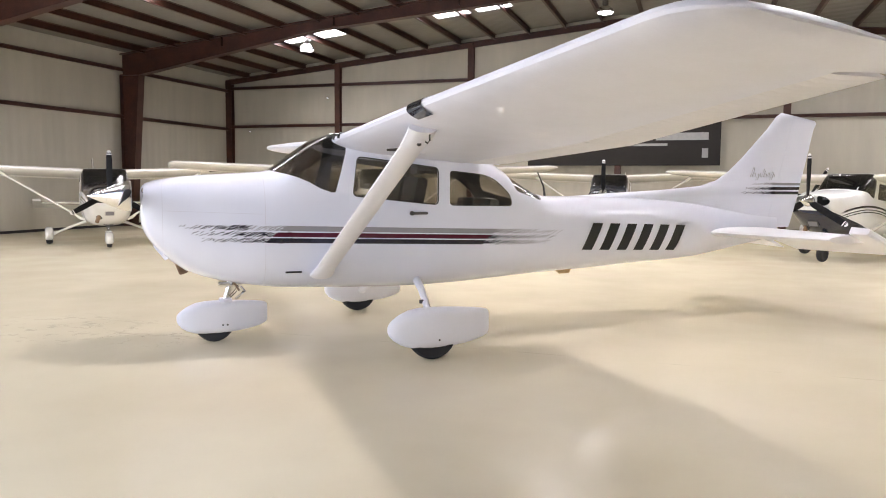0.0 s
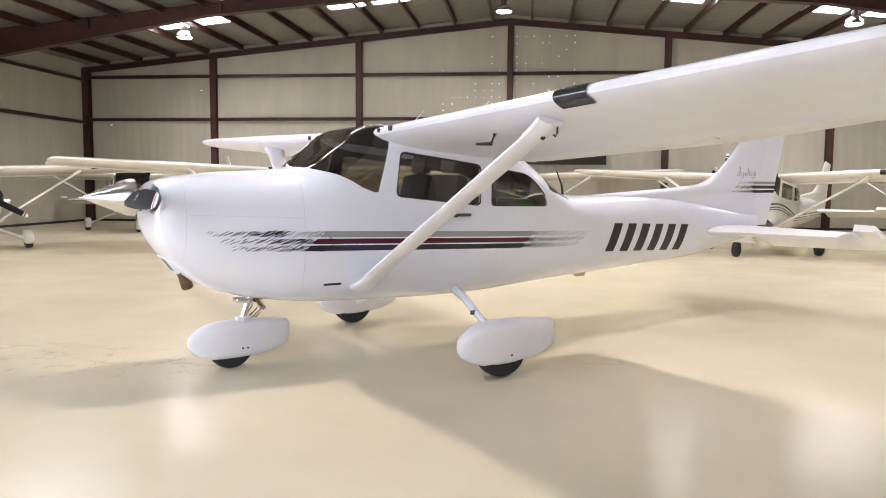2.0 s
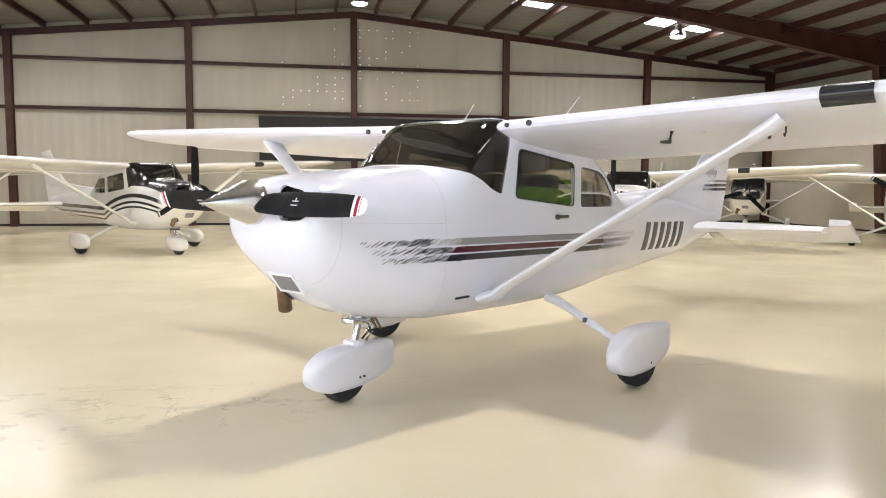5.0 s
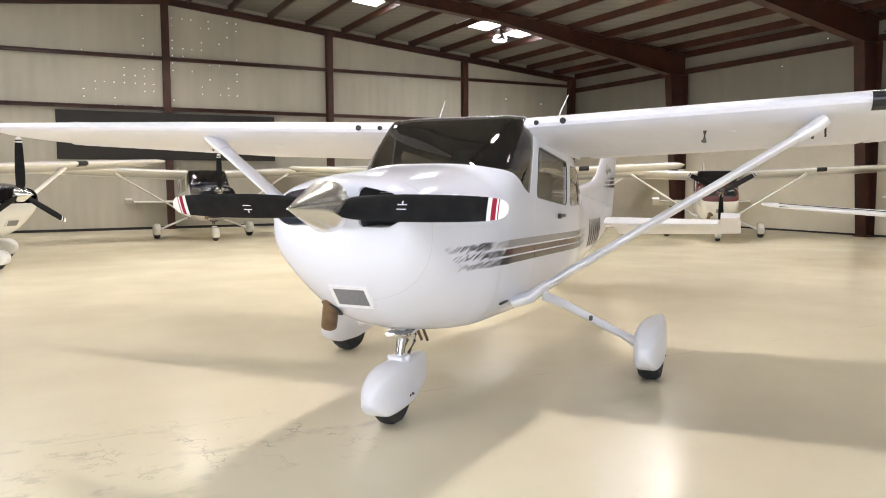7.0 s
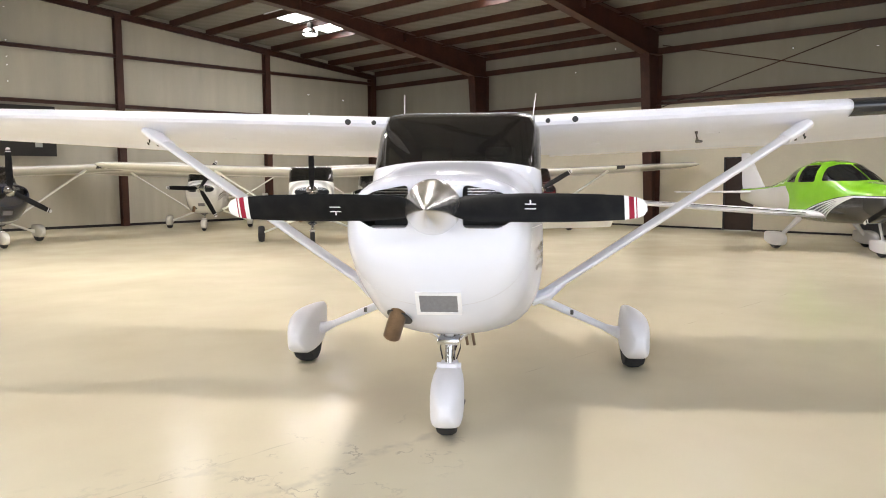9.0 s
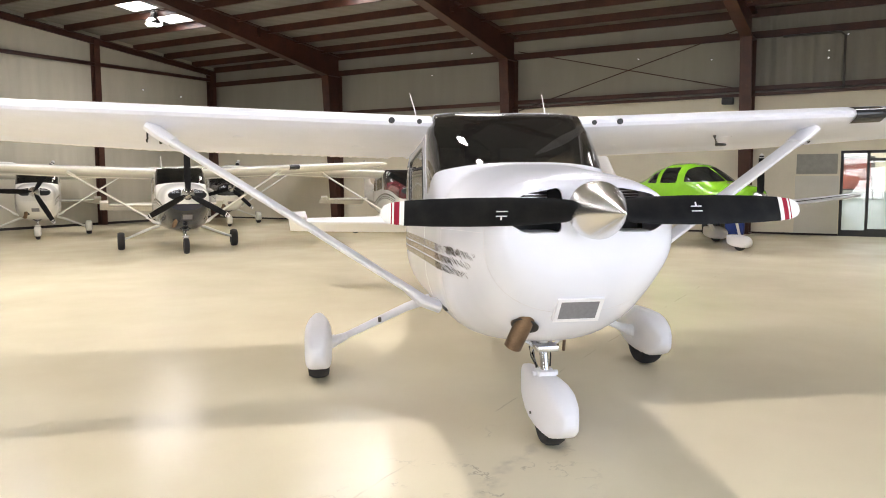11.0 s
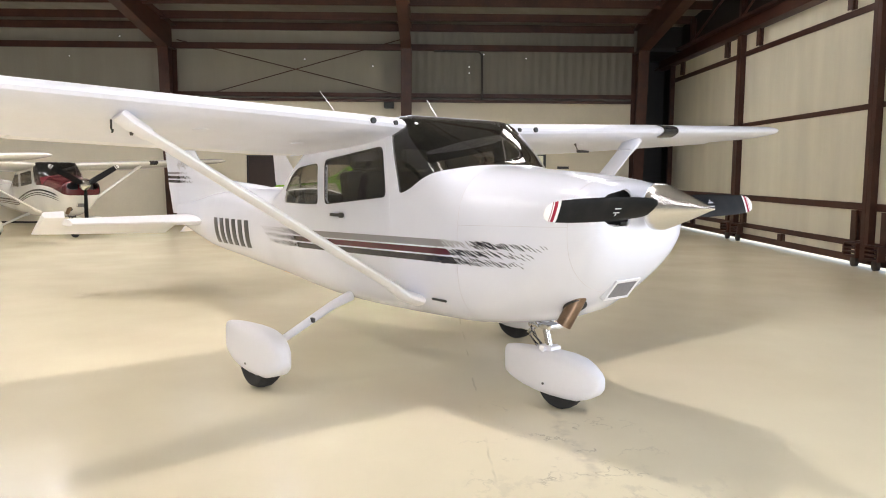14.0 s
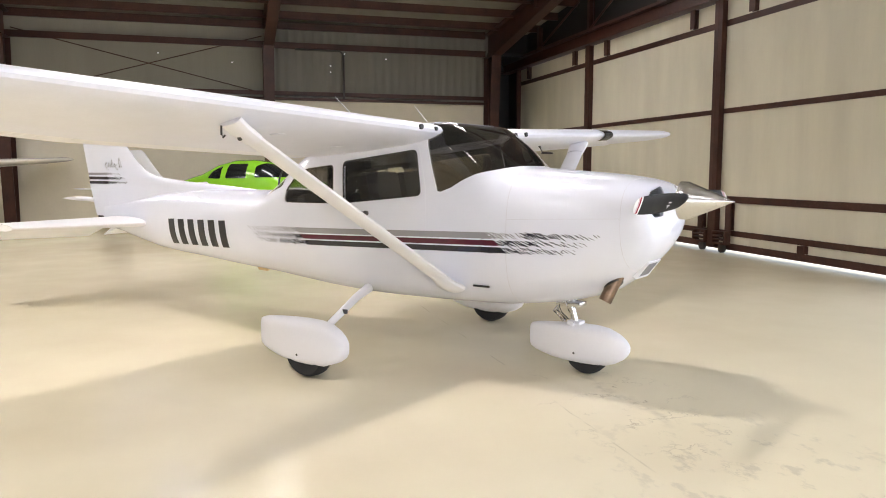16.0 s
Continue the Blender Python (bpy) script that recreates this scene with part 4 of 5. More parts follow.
def surface_mesh(side, y0, y1, ribs):
    """A flap or aileron with pressed ribs."""
    b = bmesh.new()
    loops = []
    n = ribs * 4
    for i in range(n + 1):
        y = y0 + (y1 - y0) * i / n
        chord = wing_station(y)[2]
        r = 0.009 if i % 4 in (1, 2) else 0.0
        a = 0.742 * chord
        pts = [(a, 0.036 * chord), (a + 0.06 * chord, 0.036 * chord + r), (a + 0.16 * chord, 0.018 * chord + r), (chord, 0.004), (chord, 0.0), (a + 0.16 * chord, -0.011 * chord - r), (a + 0.05 * chord, -0.024 * chord - r), (a, -0.026 * chord)]
        loops.append([Vector((p.x, side * y, p.z)) for p in (wing_point(side * y, u, w) for u, w in pts)])
    rings(b, loops)
    return b


def foil(chord, thick, a, b, n=9):
    """The part of a symmetric section between two shares of its chord."""
    def half(x):
        return 5 * thick * (0.2969 * math.sqrt(x) - 0.126 * x - 0.3516 * x * x + 0.2843 * x ** 3 - 0.1015 * x ** 4)
    xs = [a + (b - a) * (1 - math.cos(math.pi * 0.5 * i / n)) for i in range(n + 1)]
    up = [(x * chord, max(half(x), 0.003) * chord) for x in xs]
    return up[::-1] + [(u, -w) for u, w in (up[1:] if a == 0 else up)]


TAIL = ((0.03, 6.12, 7.50), (0.4, 6.19, 7.47), (1.0, 6.36, 7.42), (1.44, 6.49, 7.385), (1.46, 6.495, 7.38), (1.6, 6.54, 7.365), (1.66, 6.56, 7.355), (1.68, 6.60, 7.345))
HINGE, DROOP = 6.95, radians(23)


def stabiliser_mesh(side):
    b = bmesh.new()
    rings(b, [[Vector((le + u, side * y, 0.91 + w)) for u, w in foil(te - le, 0.085, 0.0, (HINGE - 0.008 - le) / (te - le))] for y, le, te in TAIL[:4]])
    return b


def elevator_mesh(side):
    """Hangs down behind the hinge; its horn at the tip stands up in front of it."""
    b = bmesh.new()
    loops = []
    for i, (y, le, te) in enumerate(((0.10, 6.13, 7.49),) + TAIL[1:]):
        a = (HINGE + (0.004 if i < 4 else -0.24) - le) / (te - le)
        k = 0.5 if i == 7 else 1.0
        ring = []
        for u, w in foil(te - le, 0.085, a, 1.0):
            dx, dz = le + u - HINGE, w * k
            ring.append(Vector((HINGE + dx * math.cos(DROOP) + dz * math.sin(DROOP), side * y, 0.91 - dx * math.sin(DROOP) + dz * math.cos(DROOP))))
        loops.append(ring)
    rings(b, loops)
    return b


FIN = ((0.95, 6.6, 7.40, 0.06), (1.0, 6.0, 7.42, 0.07), (1.2, 5.6, 7.48, 0.05), (1.30, 4.2, 7.51, 0.03), (1.345, 4.85, 7.525, 0.036), (1.385, 5.55, 7.53, 0.048), (1.43, 6.08, 7.545, 0.058), (1.50, 6.32, 7.56, 0.06), (1.6, 6.48, 7.59, 0.062), (1.75, 6.66, 7.63, 0.065), (2.1, 7.02, 7.72, 0.08), (2.25, 7.15, 7.76, 0.08), (2.30, 7.22, 7.74, 0.03))


def tip_z(x, z):
    """The top of the fin slopes down aft."""
    return z - max(0.0, (z - 2.1) / 0.2) * 0.15 * max(0.0, x - 7.18)


def fin_y(x, z):
    """Half thickness of the fin just above its skin."""
    k = max(i for i in range(len(FIN) - 1) if FIN[i][0] <= z)
    t = (z - FIN[k][0]) / (FIN[k + 1][0] - FIN[k][0])
    le, te, th = (FIN[k][j] + (FIN[k + 1][j] - FIN[k][j]) * t for j in (1, 2, 3))
    u = min(max((x - le) / (te - le), 0.0), 1.0)
    return 5 * th * (te - le) * (0.2969 * math.sqrt(u) - 0.126 * u - 0.3516 * u * u + 0.2843 * u ** 3 - 0.1015 * u ** 4) + 0.004


def fin_mesh():
    b = bmesh.new()
    rings(b, [[Vector((le + u, w, tip_z(le + u, z))) for u, w in foil(te - le, t, 0.0, max(0.3, 1 - 0.375 / (te - le)))] for z, le, te, t in FIN[1:]])
    return b


def rudder_mesh():
    b = bmesh.new()
    rings(b, [[Vector((le + u, w, tip_z(le + u, z))) for u, w in foil(te - le, t, max(0.303, 1 - 0.3735 / (te - le)), 1.0)] for z, le, te, t in FIN])
    return b


POD = (  # along, top, belly, half width, as shares of the whole
    (0.0, 0.56, 0.40, 0.28), (0.015, 0.63, 0.31, 0.44), (0.05, 0.72, 0.20, 0.64), (0.11, 0.83, 0.10, 0.82), (0.20, 0.94, 0.02, 0.95), (0.31, 0.99, 0.0, 1.0), (0.46, 1.0, 0.0, 1.0),
    (0.60, 0.99, 0.015, 0.91), (0.75, 0.97, 0.06, 0.73), (0.86, 0.95, 0.125, 0.56), (0.94, 0.925, 0.19, 0.43), (0.985, 0.89, 0.26, 0.34), (1.0, 0.84, 0.33, 0.25))


def pod(b, s0, s1, z0, z1, hw, y):
    """A wheel fairing: rounded nose, flat belly, cut-off tail."""
    n = 26
    loops = []
    for k, t, l, w in POD:
        zm, hh = z0 + (z1 - z0) * (t + l) / 2, (z1 - z0) * (t - l) / 2
        loops.append([Vector((s0 + (s1 - s0) * k, y + hw * w * math.copysign(abs(math.cos(a)) ** (0.56 if math.sin(a) > 0 else 0.42), math.cos(a)), zm + hh * math.copysign(abs(math.sin(a)) ** (0.58 if math.sin(a) > 0 else 0.42), math.sin(a)))) for a in (2 * math.pi * (i + 0.5) / n for i in range(n))])
    rings(b, loops)


def wheel(root, name, s, y, r, wide, parent_label=""):
    b = bmesh.new()
    h = wide / 2
    lathe(b, [(-h * 0.7, r * 0.52), (-h, r * 0.72), (-h * 0.92, r * 0.9), (-h * 0.5, r * 0.985), (0, r), (h * 0.5, r * 0.985), (h * 0.92, r * 0.9), (h, r * 0.72), (h * 0.7, r * 0.52)], 28, pose(s, y, r, 0, 0, 90))
    ty = part("tyre", b, M_RUBBER, root, "black rubber tyre")
    b = bmesh.new()
    lathe(b, [(-h * 0.6, r * 0.2), (-h * 0.55, r * 0.53), (h * 0.55, r * 0.53), (h * 0.6, r * 0.2)], 20, pose(s, y, r, 0, 0, 90))
    part("rim", b, M_CHROME, ty)


def blade_mesh():
    """One blade along +y from the hub, twisted."""
    b = bmesh.new()
    loops = []
    for r, c, t, tw in ((0.085, 0.06, 0.05, 50), (0.105, 0.105, 0.05, 47), (0.135, 0.135, 0.042, 44), (0.18, 0.146, 0.034, 41), (0.28, 0.15, 0.026, 36), (0.42, 0.15, 0.021, 31), (0.58, 0.142, 0.017, 26), (0.74, 0.13, 0.014, 22), (0.86, 0.115, 0.011, 20), (0.922, 0.095, 0.009, 19), (0.948, 0.07, 0.007, 18), (0.962, 0.03, 0.004, 18)):
        a = radians(tw)
        lp = []
        for k in range(14):
            q = 2 * math.pi * k / 14
            u, w = c / 2 * math.cos(q), t / 2 * math.sin(q)
            lp.append(Vector((w * math.cos(a) - u * math.sin(a), r, u * math.cos(a) + w * math.sin(a))))
        loops.append(lp)
    rings(b, loops)
    return b


M_LENSDARK = plain("dark_lens", (0.03, 0.03, 0.032), 0.08)


def landing_light_mesh():
    b = bmesh.new()
    loops = []
    for y in (2.535, 2.565, 2.755, 2.785):
        pts = []
        for i in range(15):
            t = (i - 7) / 7
            ch = wing_station(y)[2]
            u = 0.5 * (1 - math.cos(math.pi * abs(t) * 0.30)) * ch * 0.26
            th = 5 * 0.110 * (0.2969 * math.sqrt(u / ch) - 0.126 * u / ch - 0.3516 * (u / ch) ** 2)
            pts.append(wing_point(-y, u - 0.005, (th + 0.003) * ch * (1 if t > 0 else -1) + 0.02 * u))
        loops.append(pts)
    rings(b, loops, False, False)
    return b


MESHES = {}


def shared(key, build, mats, angle=40):
    """Mesh made once; later planes take a copy with their own materials."""
    if key not in MESHES:
        got = build()
        MESHES[key] = got if isinstance(got, bpy.types.Mesh) else finish(got, key, [], True, angle)
    me = MESHES[key].copy()
    me.name = key
    return smoothed(me, mats, angle)


def body_mesh():
    me = hull(0.0, 0.02)
    for poly in (WIN_FRONT, WIN_REAR, SCREEN, BACK):
        me = boolean(me, cutter(poly, -1.5, 1.5), "DIFFERENCE")
    return boolean(me, inlets(), "DIFFERENCE")


def pane_mesh(poly, y0, y1):
    return lambda: boolean(hull(-0.004, 0.006, 1.0, 4.3), cutter(poly, y0, y1), "INTERSECT")


def trim_mesh(y0, y1):
    def build():
        me = boolean(hull(0.006, 0.012, 1.12, 4.3), cutter(grow(WIN_FRONT, 0.007), y0, y1), "INTERSECT")
        return boolean(me, cutter(WIN_FRONT, -1.5, 1.5), "DIFFERENCE")
    return build


def door_mesh(y0, y1):
    def build():
        me = boolean(hull(0.0012, 0.006, 1.12, 4.3), cutter(DOOR, y0, y1), "INTERSECT")
        return boolean(me, cutter(grow(WIN_FRONT, 0.003), -1.5, 1.5), "DIFFERENCE")
    return build


def seat_mesh():
    b = bmesh.new()
    soft_box(b, -0.24, 0.24, -0.22, 0.22, 0.0, 0.14, 0.04)
    soft_box(b, 0.0, 0.12, -0.22, 0.22, 0.0, 0.56, 0.05, pose(0.17, 0, 0.1, 0, 12, 0))
    return b


def strut_ends(s):
    """Foot and head of a wing strut."""
    return Vector((1.67, s * 0.53, 0.65)), Vector((1.985, s * (2.28 if s < 0 else 2.26), 1.765))


def high_wing(m, label, paint, fin, blades, spin, pants, detail, group="", spinner=None, trim=None):
    white, gloss = (M_WING, M_WHITE) if detail else (M_CREAM, M_CREAM)
    root = thing("light_aircraft", label, "aircraft", m, group)
    body = part("fuselage", shared("fuselage", body_mesh, [paint, M_CABIN], 32), None, root)
    for f in body.data.polygons:
        c = f.center
        if 0.7 < c.x < 4.6 and f.normal.y * c.y + f.normal.z * (c.z - 1.2) < -0.05:
            f.material_index = 1
    for poly, nm, label2, pane in ((SCREEN, "windscreen", "smoked wraparound windscreen", M_SCREEN), (BACK, "rear_window", "smoked rear window", M_GLASS)):
        p = part(nm, shared(nm, pane_mesh(poly, -1.5, 1.5), [pane]), None, root, label2)
        p.visible_shadow = False
    for s, nm in ((-1, "left"), (1, "right")):
        ya, yb = (-1.5, -0.1) if s < 0 else (0.1, 1.5)
        d = part("door", shared("door_" + nm, door_mesh(ya, yb), [paint]), None, root)
        p = part("door_window", shared("door_window_" + nm, pane_mesh(WIN_FRONT, ya, yb), [M_GLASS]), None, d)
        p.visible_shadow = False
        if detail:
            part("window_trim", shared("window_trim_" + nm, trim_mesh(ya, yb), [M_REG]), None, d, "black rubber window seal")
            b = bmesh.new()
            soft_box(b, 2.49, 2.63, s * 0.565 - 0.012, s * 0.565 + 0.012, 1.155, 1.18, 0.008)
            lathe(b, [(-0.012, 0.02), (0.012, 0.02)], 12, pose(2.48, s * 0.565, 1.168, 0, 0, 90))
            part("door_handle", b, M_DARKMETAL, d, "dark metal door handle")
        p = part("side_window", shared("side_window_" + nm, pane_mesh(WIN_REAR, ya, yb), [M_GLASS]), None, root)
        p.visible_shadow = False
        # wing, flap, aileron
        w = part("wing", shared("wing_" + nm, lambda: wing_mesh(s), [white], 30), None, root)
        part("flap", shared("flap_" + nm, lambda: surface_mesh(s, 0.66, 2.62, 26), [gloss], 25), None, w, "ribbed white flap")
        part("aileron", shared("aileron_" + nm, lambda: surface_mesh(s, 2.64, 4.79, 30), [gloss], 25), None, w, "ribbed white aileron")
        # strut
        b = bmesh.new()
        lo, hi = strut_ends(s)
        tube(b, [lo, lo.lerp(hi, 0.06), lo.lerp(hi, 0.92), hi], [0.078, 0.086, 0.086, 0.090], 14, True, 0.31, (0, -s * 0.5, 0.87))
        st = part("wing_strut", b, gloss, root)
        b = bmesh.new()
        tube(b, [lo + Vector((0.0, -s * 0.05, -0.02)), lo + Vector((0.0, s * 0.06, 0.02)), lo.lerp(hi, 0.09)], [0.10, 0.095, 0.07], 14, True, 0.42, (0, -s * 0.5, 0.87))
        part("lower_fairing", b, gloss, st)
        b = bmesh.new()
        tube(b, [lo.lerp(hi, 0.93), lo.lerp(hi, 0.98), hi + Vector((0, s * 0.03, 0.03))], [0.088, 0.098, 0.10], 14, True, 0.42, (0, -s * 0.5, 0.87))
        part("upper_fairing", b, gloss, st)
        # tailplane
        tp = part("tailplane", shared("tailplane_" + nm, lambda: stabiliser_mesh(s), [gloss], 30), None, root)
        part("elevator", shared("elevator_" + nm, lambda: elevator_mesh(s), [gloss], 30), None, tp, "white drooping elevator")
        if s < 0:
            part("landing_light", shared("landing_light", landing_light_mesh, [M_LENSDARK]), None, w, "dark lens over the landing lights")
        # main gear
        b = bmesh.new()
        tube(b, [(2.58, s * 0.42, 0.535), (2.56, s * 0.60, 0.48), (2.48, s * 1.10, 0.275), (2.46, s * 1.24, 0.23)], [0.040, 0.033, 0.026, 0.026], 12, True, 1.0)
        gl = part("gear_leg", b, gloss, root)
        if pants:
            b = bmesh.new()
            tube(b, [(2.485, s * 1.06, 0.29), (2.47, s * 1.13, 0.265), (2.46, s * 1.20, 0.25)], [0.028, 0.040, 0.062], 14)
            part("leg_cuff", b, gloss, gl)
        wheel(root, "main", 2.425, s * 1.265, 0.205, 0.155)
        if pants:
            b = bmesh.new()
            pod(b, -0.39, 0.48, 0.10, 0.425, 0.098, 0.0)
            b.transform(pose(2.445, s * 1.265, 0))
            part("wheel_fairing", b, gloss, root)
    fn = part("fin", shared("fin", fin_mesh, [fin], 30), None, root)
    part("rudder", shared("rudder", rudder_mesh, [fin], 30), None, fn)
    # propeller
    sp = part("spinner", shared("spinner", lambda: spinner_mesh(), [spinner or M_SPUN], 50), None, root)
    for k in range(blades):
        bl = part("propeller_blade", shared("blade", blade_mesh, [M_BLADE if detail else M_BLADE_DARK], 50), None, root)
        bl.matrix_basis = pose(0.085, 0, 1.308) @ Matrix.Rotation(radians(spin + 360 / blades * k), 4, "X")
        if detail:
            b = bmesh.new()
            box(b, -0.030, -0.0285, 0.42, 0.47, 0.019, 0.024)
            box(b, -0.030, -0.0285, 0.42, 0.47, -0.005, 0.000)
            box(b, -0.030, -0.0285, 0.4415, 0.4485, -0.022, -0.005)
            mk = part("blade_mark", b, M_WHITE, bl, "small white printed mark", smooth=False)
            mk.matrix_basis = pose(0.0015, 0, 0, 0, -30, 0)
    # nose leg
    b = bmesh.new()
    tube(b, [(0.98, 0, 0.62), (0.93, 0, 0.50)], 0.036, 14)
    tube(b, [(0.93, 0, 0.50), (0.885, 0, 0.36)], 0.024, 14)
    leg = part("nose_leg", b, M_CHROME, root, "bright steel oleo leg")
    b = bmesh.new()
    soft_box(b, 0.83, 1.03, -0.062, 0.062, 0.50, 0.535, 0.01)
    for s in (-1, 1):
        tube(b, [(0.99, s * 0.03, 0.53), (1.06, s * 0.025, 0.45), (0.98, s * 0.02, 0.375)], 0.011, 8)
        tube(b, [(0.93, s * 0.11, 0.555), (0.94, s * 0.06, 0.515)], 0.011, 8)
    part("torque_link", b, M_CHROME if detail else M_DARKMETAL, leg)
    b = bmesh.new()
    soft_box(b, 0.835, 0.945, -0.05, 0.05, 0.335, 0.392, 0.014)
    for s in (-1, 1):
        lathe(b, [(-0.012, 0.016), (0.012, 0.016)], 12, pose(0.89, s * 0.058, 0.372, 0, 0, 90))
    part("fork_collar", b, gloss, leg, "white painted fork collar")
    for s in (-1, 1) if detail else ():
        b = bmesh.new()
        tube(b, [(0.97, s * 0.045, 0.56), (1.0, s * 0.062, 0.50), (0.98, s * 0.058, 0.45), (0.93, s * 0.04, 0.40)], 0.004, 8)
        part("hose", b, M_RUBBER, leg, "thin black hose")
    wheel(root, "nose", 0.79, 0.0, 0.175, 0.115)
    if pants:
        b = bmesh.new()
        pod(b, -0.35, 0.44, 0.082, 0.37, 0.092, 0.0)
        b.transform(pose(0.82, 0, 0, 0, 0, 2 if detail else 0))
        part("wheel_fairing", b, gloss, root)
    # inlet lining, air filter, exhaust
    b = bmesh.new()
    box(b, 0.46, 0.5, -0.34, 0.34, 0.95, 1.41)
    part("engine_baffle", b, M_BLACK, root, smooth=False)
    for s in (-1, 1):
        b = bmesh.new()
        for k in range(5):
            box(b, 0.41, 0.455, s * 0.24 - 0.10, s * 0.24 + 0.10, 1.33 + 0.014 * k, 1.336 + 0.014 * k)
        dt = part("inlet_baffle", b, M_CHROME, root, "bare metal cooling fins", smooth=False)
        b = bmesh.new()
        box(b, 0.285, 0.455, s * 0.235 - 0.115, s * 0.235 + 0.115, 1.188, 1.203)
        part("duct_floor", b, gloss, dt, smooth=False)
    tilt = pose(0.352, 0.0, 0.828, 0, -37, 0)
    b = bmesh.new()
    for y0, y1, z0, z1 in ((-0.114, 0.114, 0.060, 0.078), (-0.114, 0.114, -0.078, -0.060), (-0.114, -0.095, -0.060, 0.060), (0.095, 0.114, -0.060, 0.060)):
        box(b, -0.016, 0.05, y0, y1, z0, z1, tilt)
    fl = part("air_intake", b, gloss if trim is None else trim, root, smooth=False)
    b = bmesh.new()
    box(b, -0.013, 0.03, -0.095, 0.095, -0.060, 0.060, tilt)
    part("filter", b, M_MESH, fl, "grey filter mesh", smooth=False)
    b = bmesh.new()
    lathe(b, [(0.0, 0.046), (0.215, 0.046), (0.213, 0.041), (0.01, 0.041)], 18, pose(0.475, 0.205, 0.80, 0, 117, -136), False)
    part("exhaust_pipe", b, M_EXHAUST, root, "heat-stained brown exhaust pipe")
    b = bmesh.new()
    lathe(b, [(-0.03, 0.02), (0.0, 0.072), (0.005, 0.070), (0.007, 0.02)], 24, Matrix.Translation((0.505, 0.222, section_z(0.505, 0.222) - 0.002)) @ Vector((section_z(0.53, 0.222) - section_z(0.48, 0.222), (section_z(0.505, 0.247) - section_z(0.505, 0.197)), -0.05)).to_track_quat("X", "Z").to_matrix().to_4x4())
    part("exhaust_opening", b, M_BLACK, root)
    # dash and seats behind the glass
    b = bmesh.new()
    soft_box(b, 1.36, 1.62, -0.45, 0.45, 1.10, 1.44, 0.04)
    part("instrument_panel", b, M_SEAT, root)
    for sx, sy in ((2.28, -0.25), (2.28, 0.25), (3.02, -0.22), (3.02, 0.22)):
        st = part("seat", shared("seat", seat_mesh, [M_SEAT], 50), None, root, "dark grey leather seat")
        st.matrix_basis = pose(sx, sy, 0.86 if sx < 2.6 else 0.66)
        if sx > 2.6:
            continue
        b = bmesh.new()
        soft_box(b, 0.0, 0.09, -0.12, 0.12, 0.0, 0.17, 0.04)
        h = part("headrest", b, M_SEAT, st)
        h.matrix_basis = pose(0.30, 0, 0.66, 0, 10, 0)
    b = bmesh.new()
    box(b, 1.35, 3.15, -0.46, 0.46, 0.80, 0.84)
    part("cabin_floor", b, M_CABIN, root, smooth=False)
    return root


def spinner_mesh():
    b = bmesh.new()
    prof = [(-0.225 + 0.30 * k / 12, 0.128 * (k / 12) ** 0.95 if k else 0.003) for k in range(13)] + [(0.11, 0.130), (0.125, 0.130), (0.128, 0.09)]
    lathe(b, prof, 36, pose(0, 0, 1.31))
    return b


# the white aircraft the camera goes round
main = high_wing(pose(-4.440, 5.296, 0, 0, 0, 38.8), "white high-wing light aircraft with grey, maroon and navy stripes", M_STRIPE, M_FIN, 2, 0, True, True)

# things only this aircraft shows
def flecks(x_solid, x_tip, band, top, pitch, lean, surface, seed, fat=1.5):
    """Slanted dabs of paint that thin out from the end of a band to its tip."""
    rng = random.Random(seed)
    b = bmesh.new()
    lo, hi = band
    way = 1 if x_tip > x_solid else -1
    x = x_solid - way * 0.02
    while (x_tip - x) * way > 0:
        e = abs(x - x_solid) / abs(x_tip - x_solid)
        rows = 2 if e < 0.45 or rng.random() < 0.35 else 1
        for k in range(rows):
            ln = (hi - lo) * rng.uniform(0.5, 1.15) * (1 - 0.35 * e) / (1 if rows == 1 else 1.5)
            zc = top(x) - lo - (hi - lo) * (rng.uniform(0.25, 0.75) if rows == 1 else (0.3 + 0.4 * k + rng.uniform(-0.12, 0.12)))
            wd = pitch * (fat - 0.6 * fat * e) * rng.uniform(0.6, 1.2)
            tilt = lean * rng.uniform(0.7, 1.4)
            pts = []
            for du, dv in ((-0.5, -0.5), (0.1, -0.42), (0.5, 0.5), (-0.2, 0.40)):
                px, pz = x + du * wd + dv * ln * tilt, zc + dv * ln
                pts.append(Vector((px, surface(px, pz), pz)))
            b.faces.new([b.verts.new(p) for p in pts])
        x += way * pitch * rng.uniform(0.6, 1.05) * (1 + 0.5 * e)
    return b


def dabs(name, b, material):
    part(name, b, material, main, smooth=False)["kind"] = "stuff"


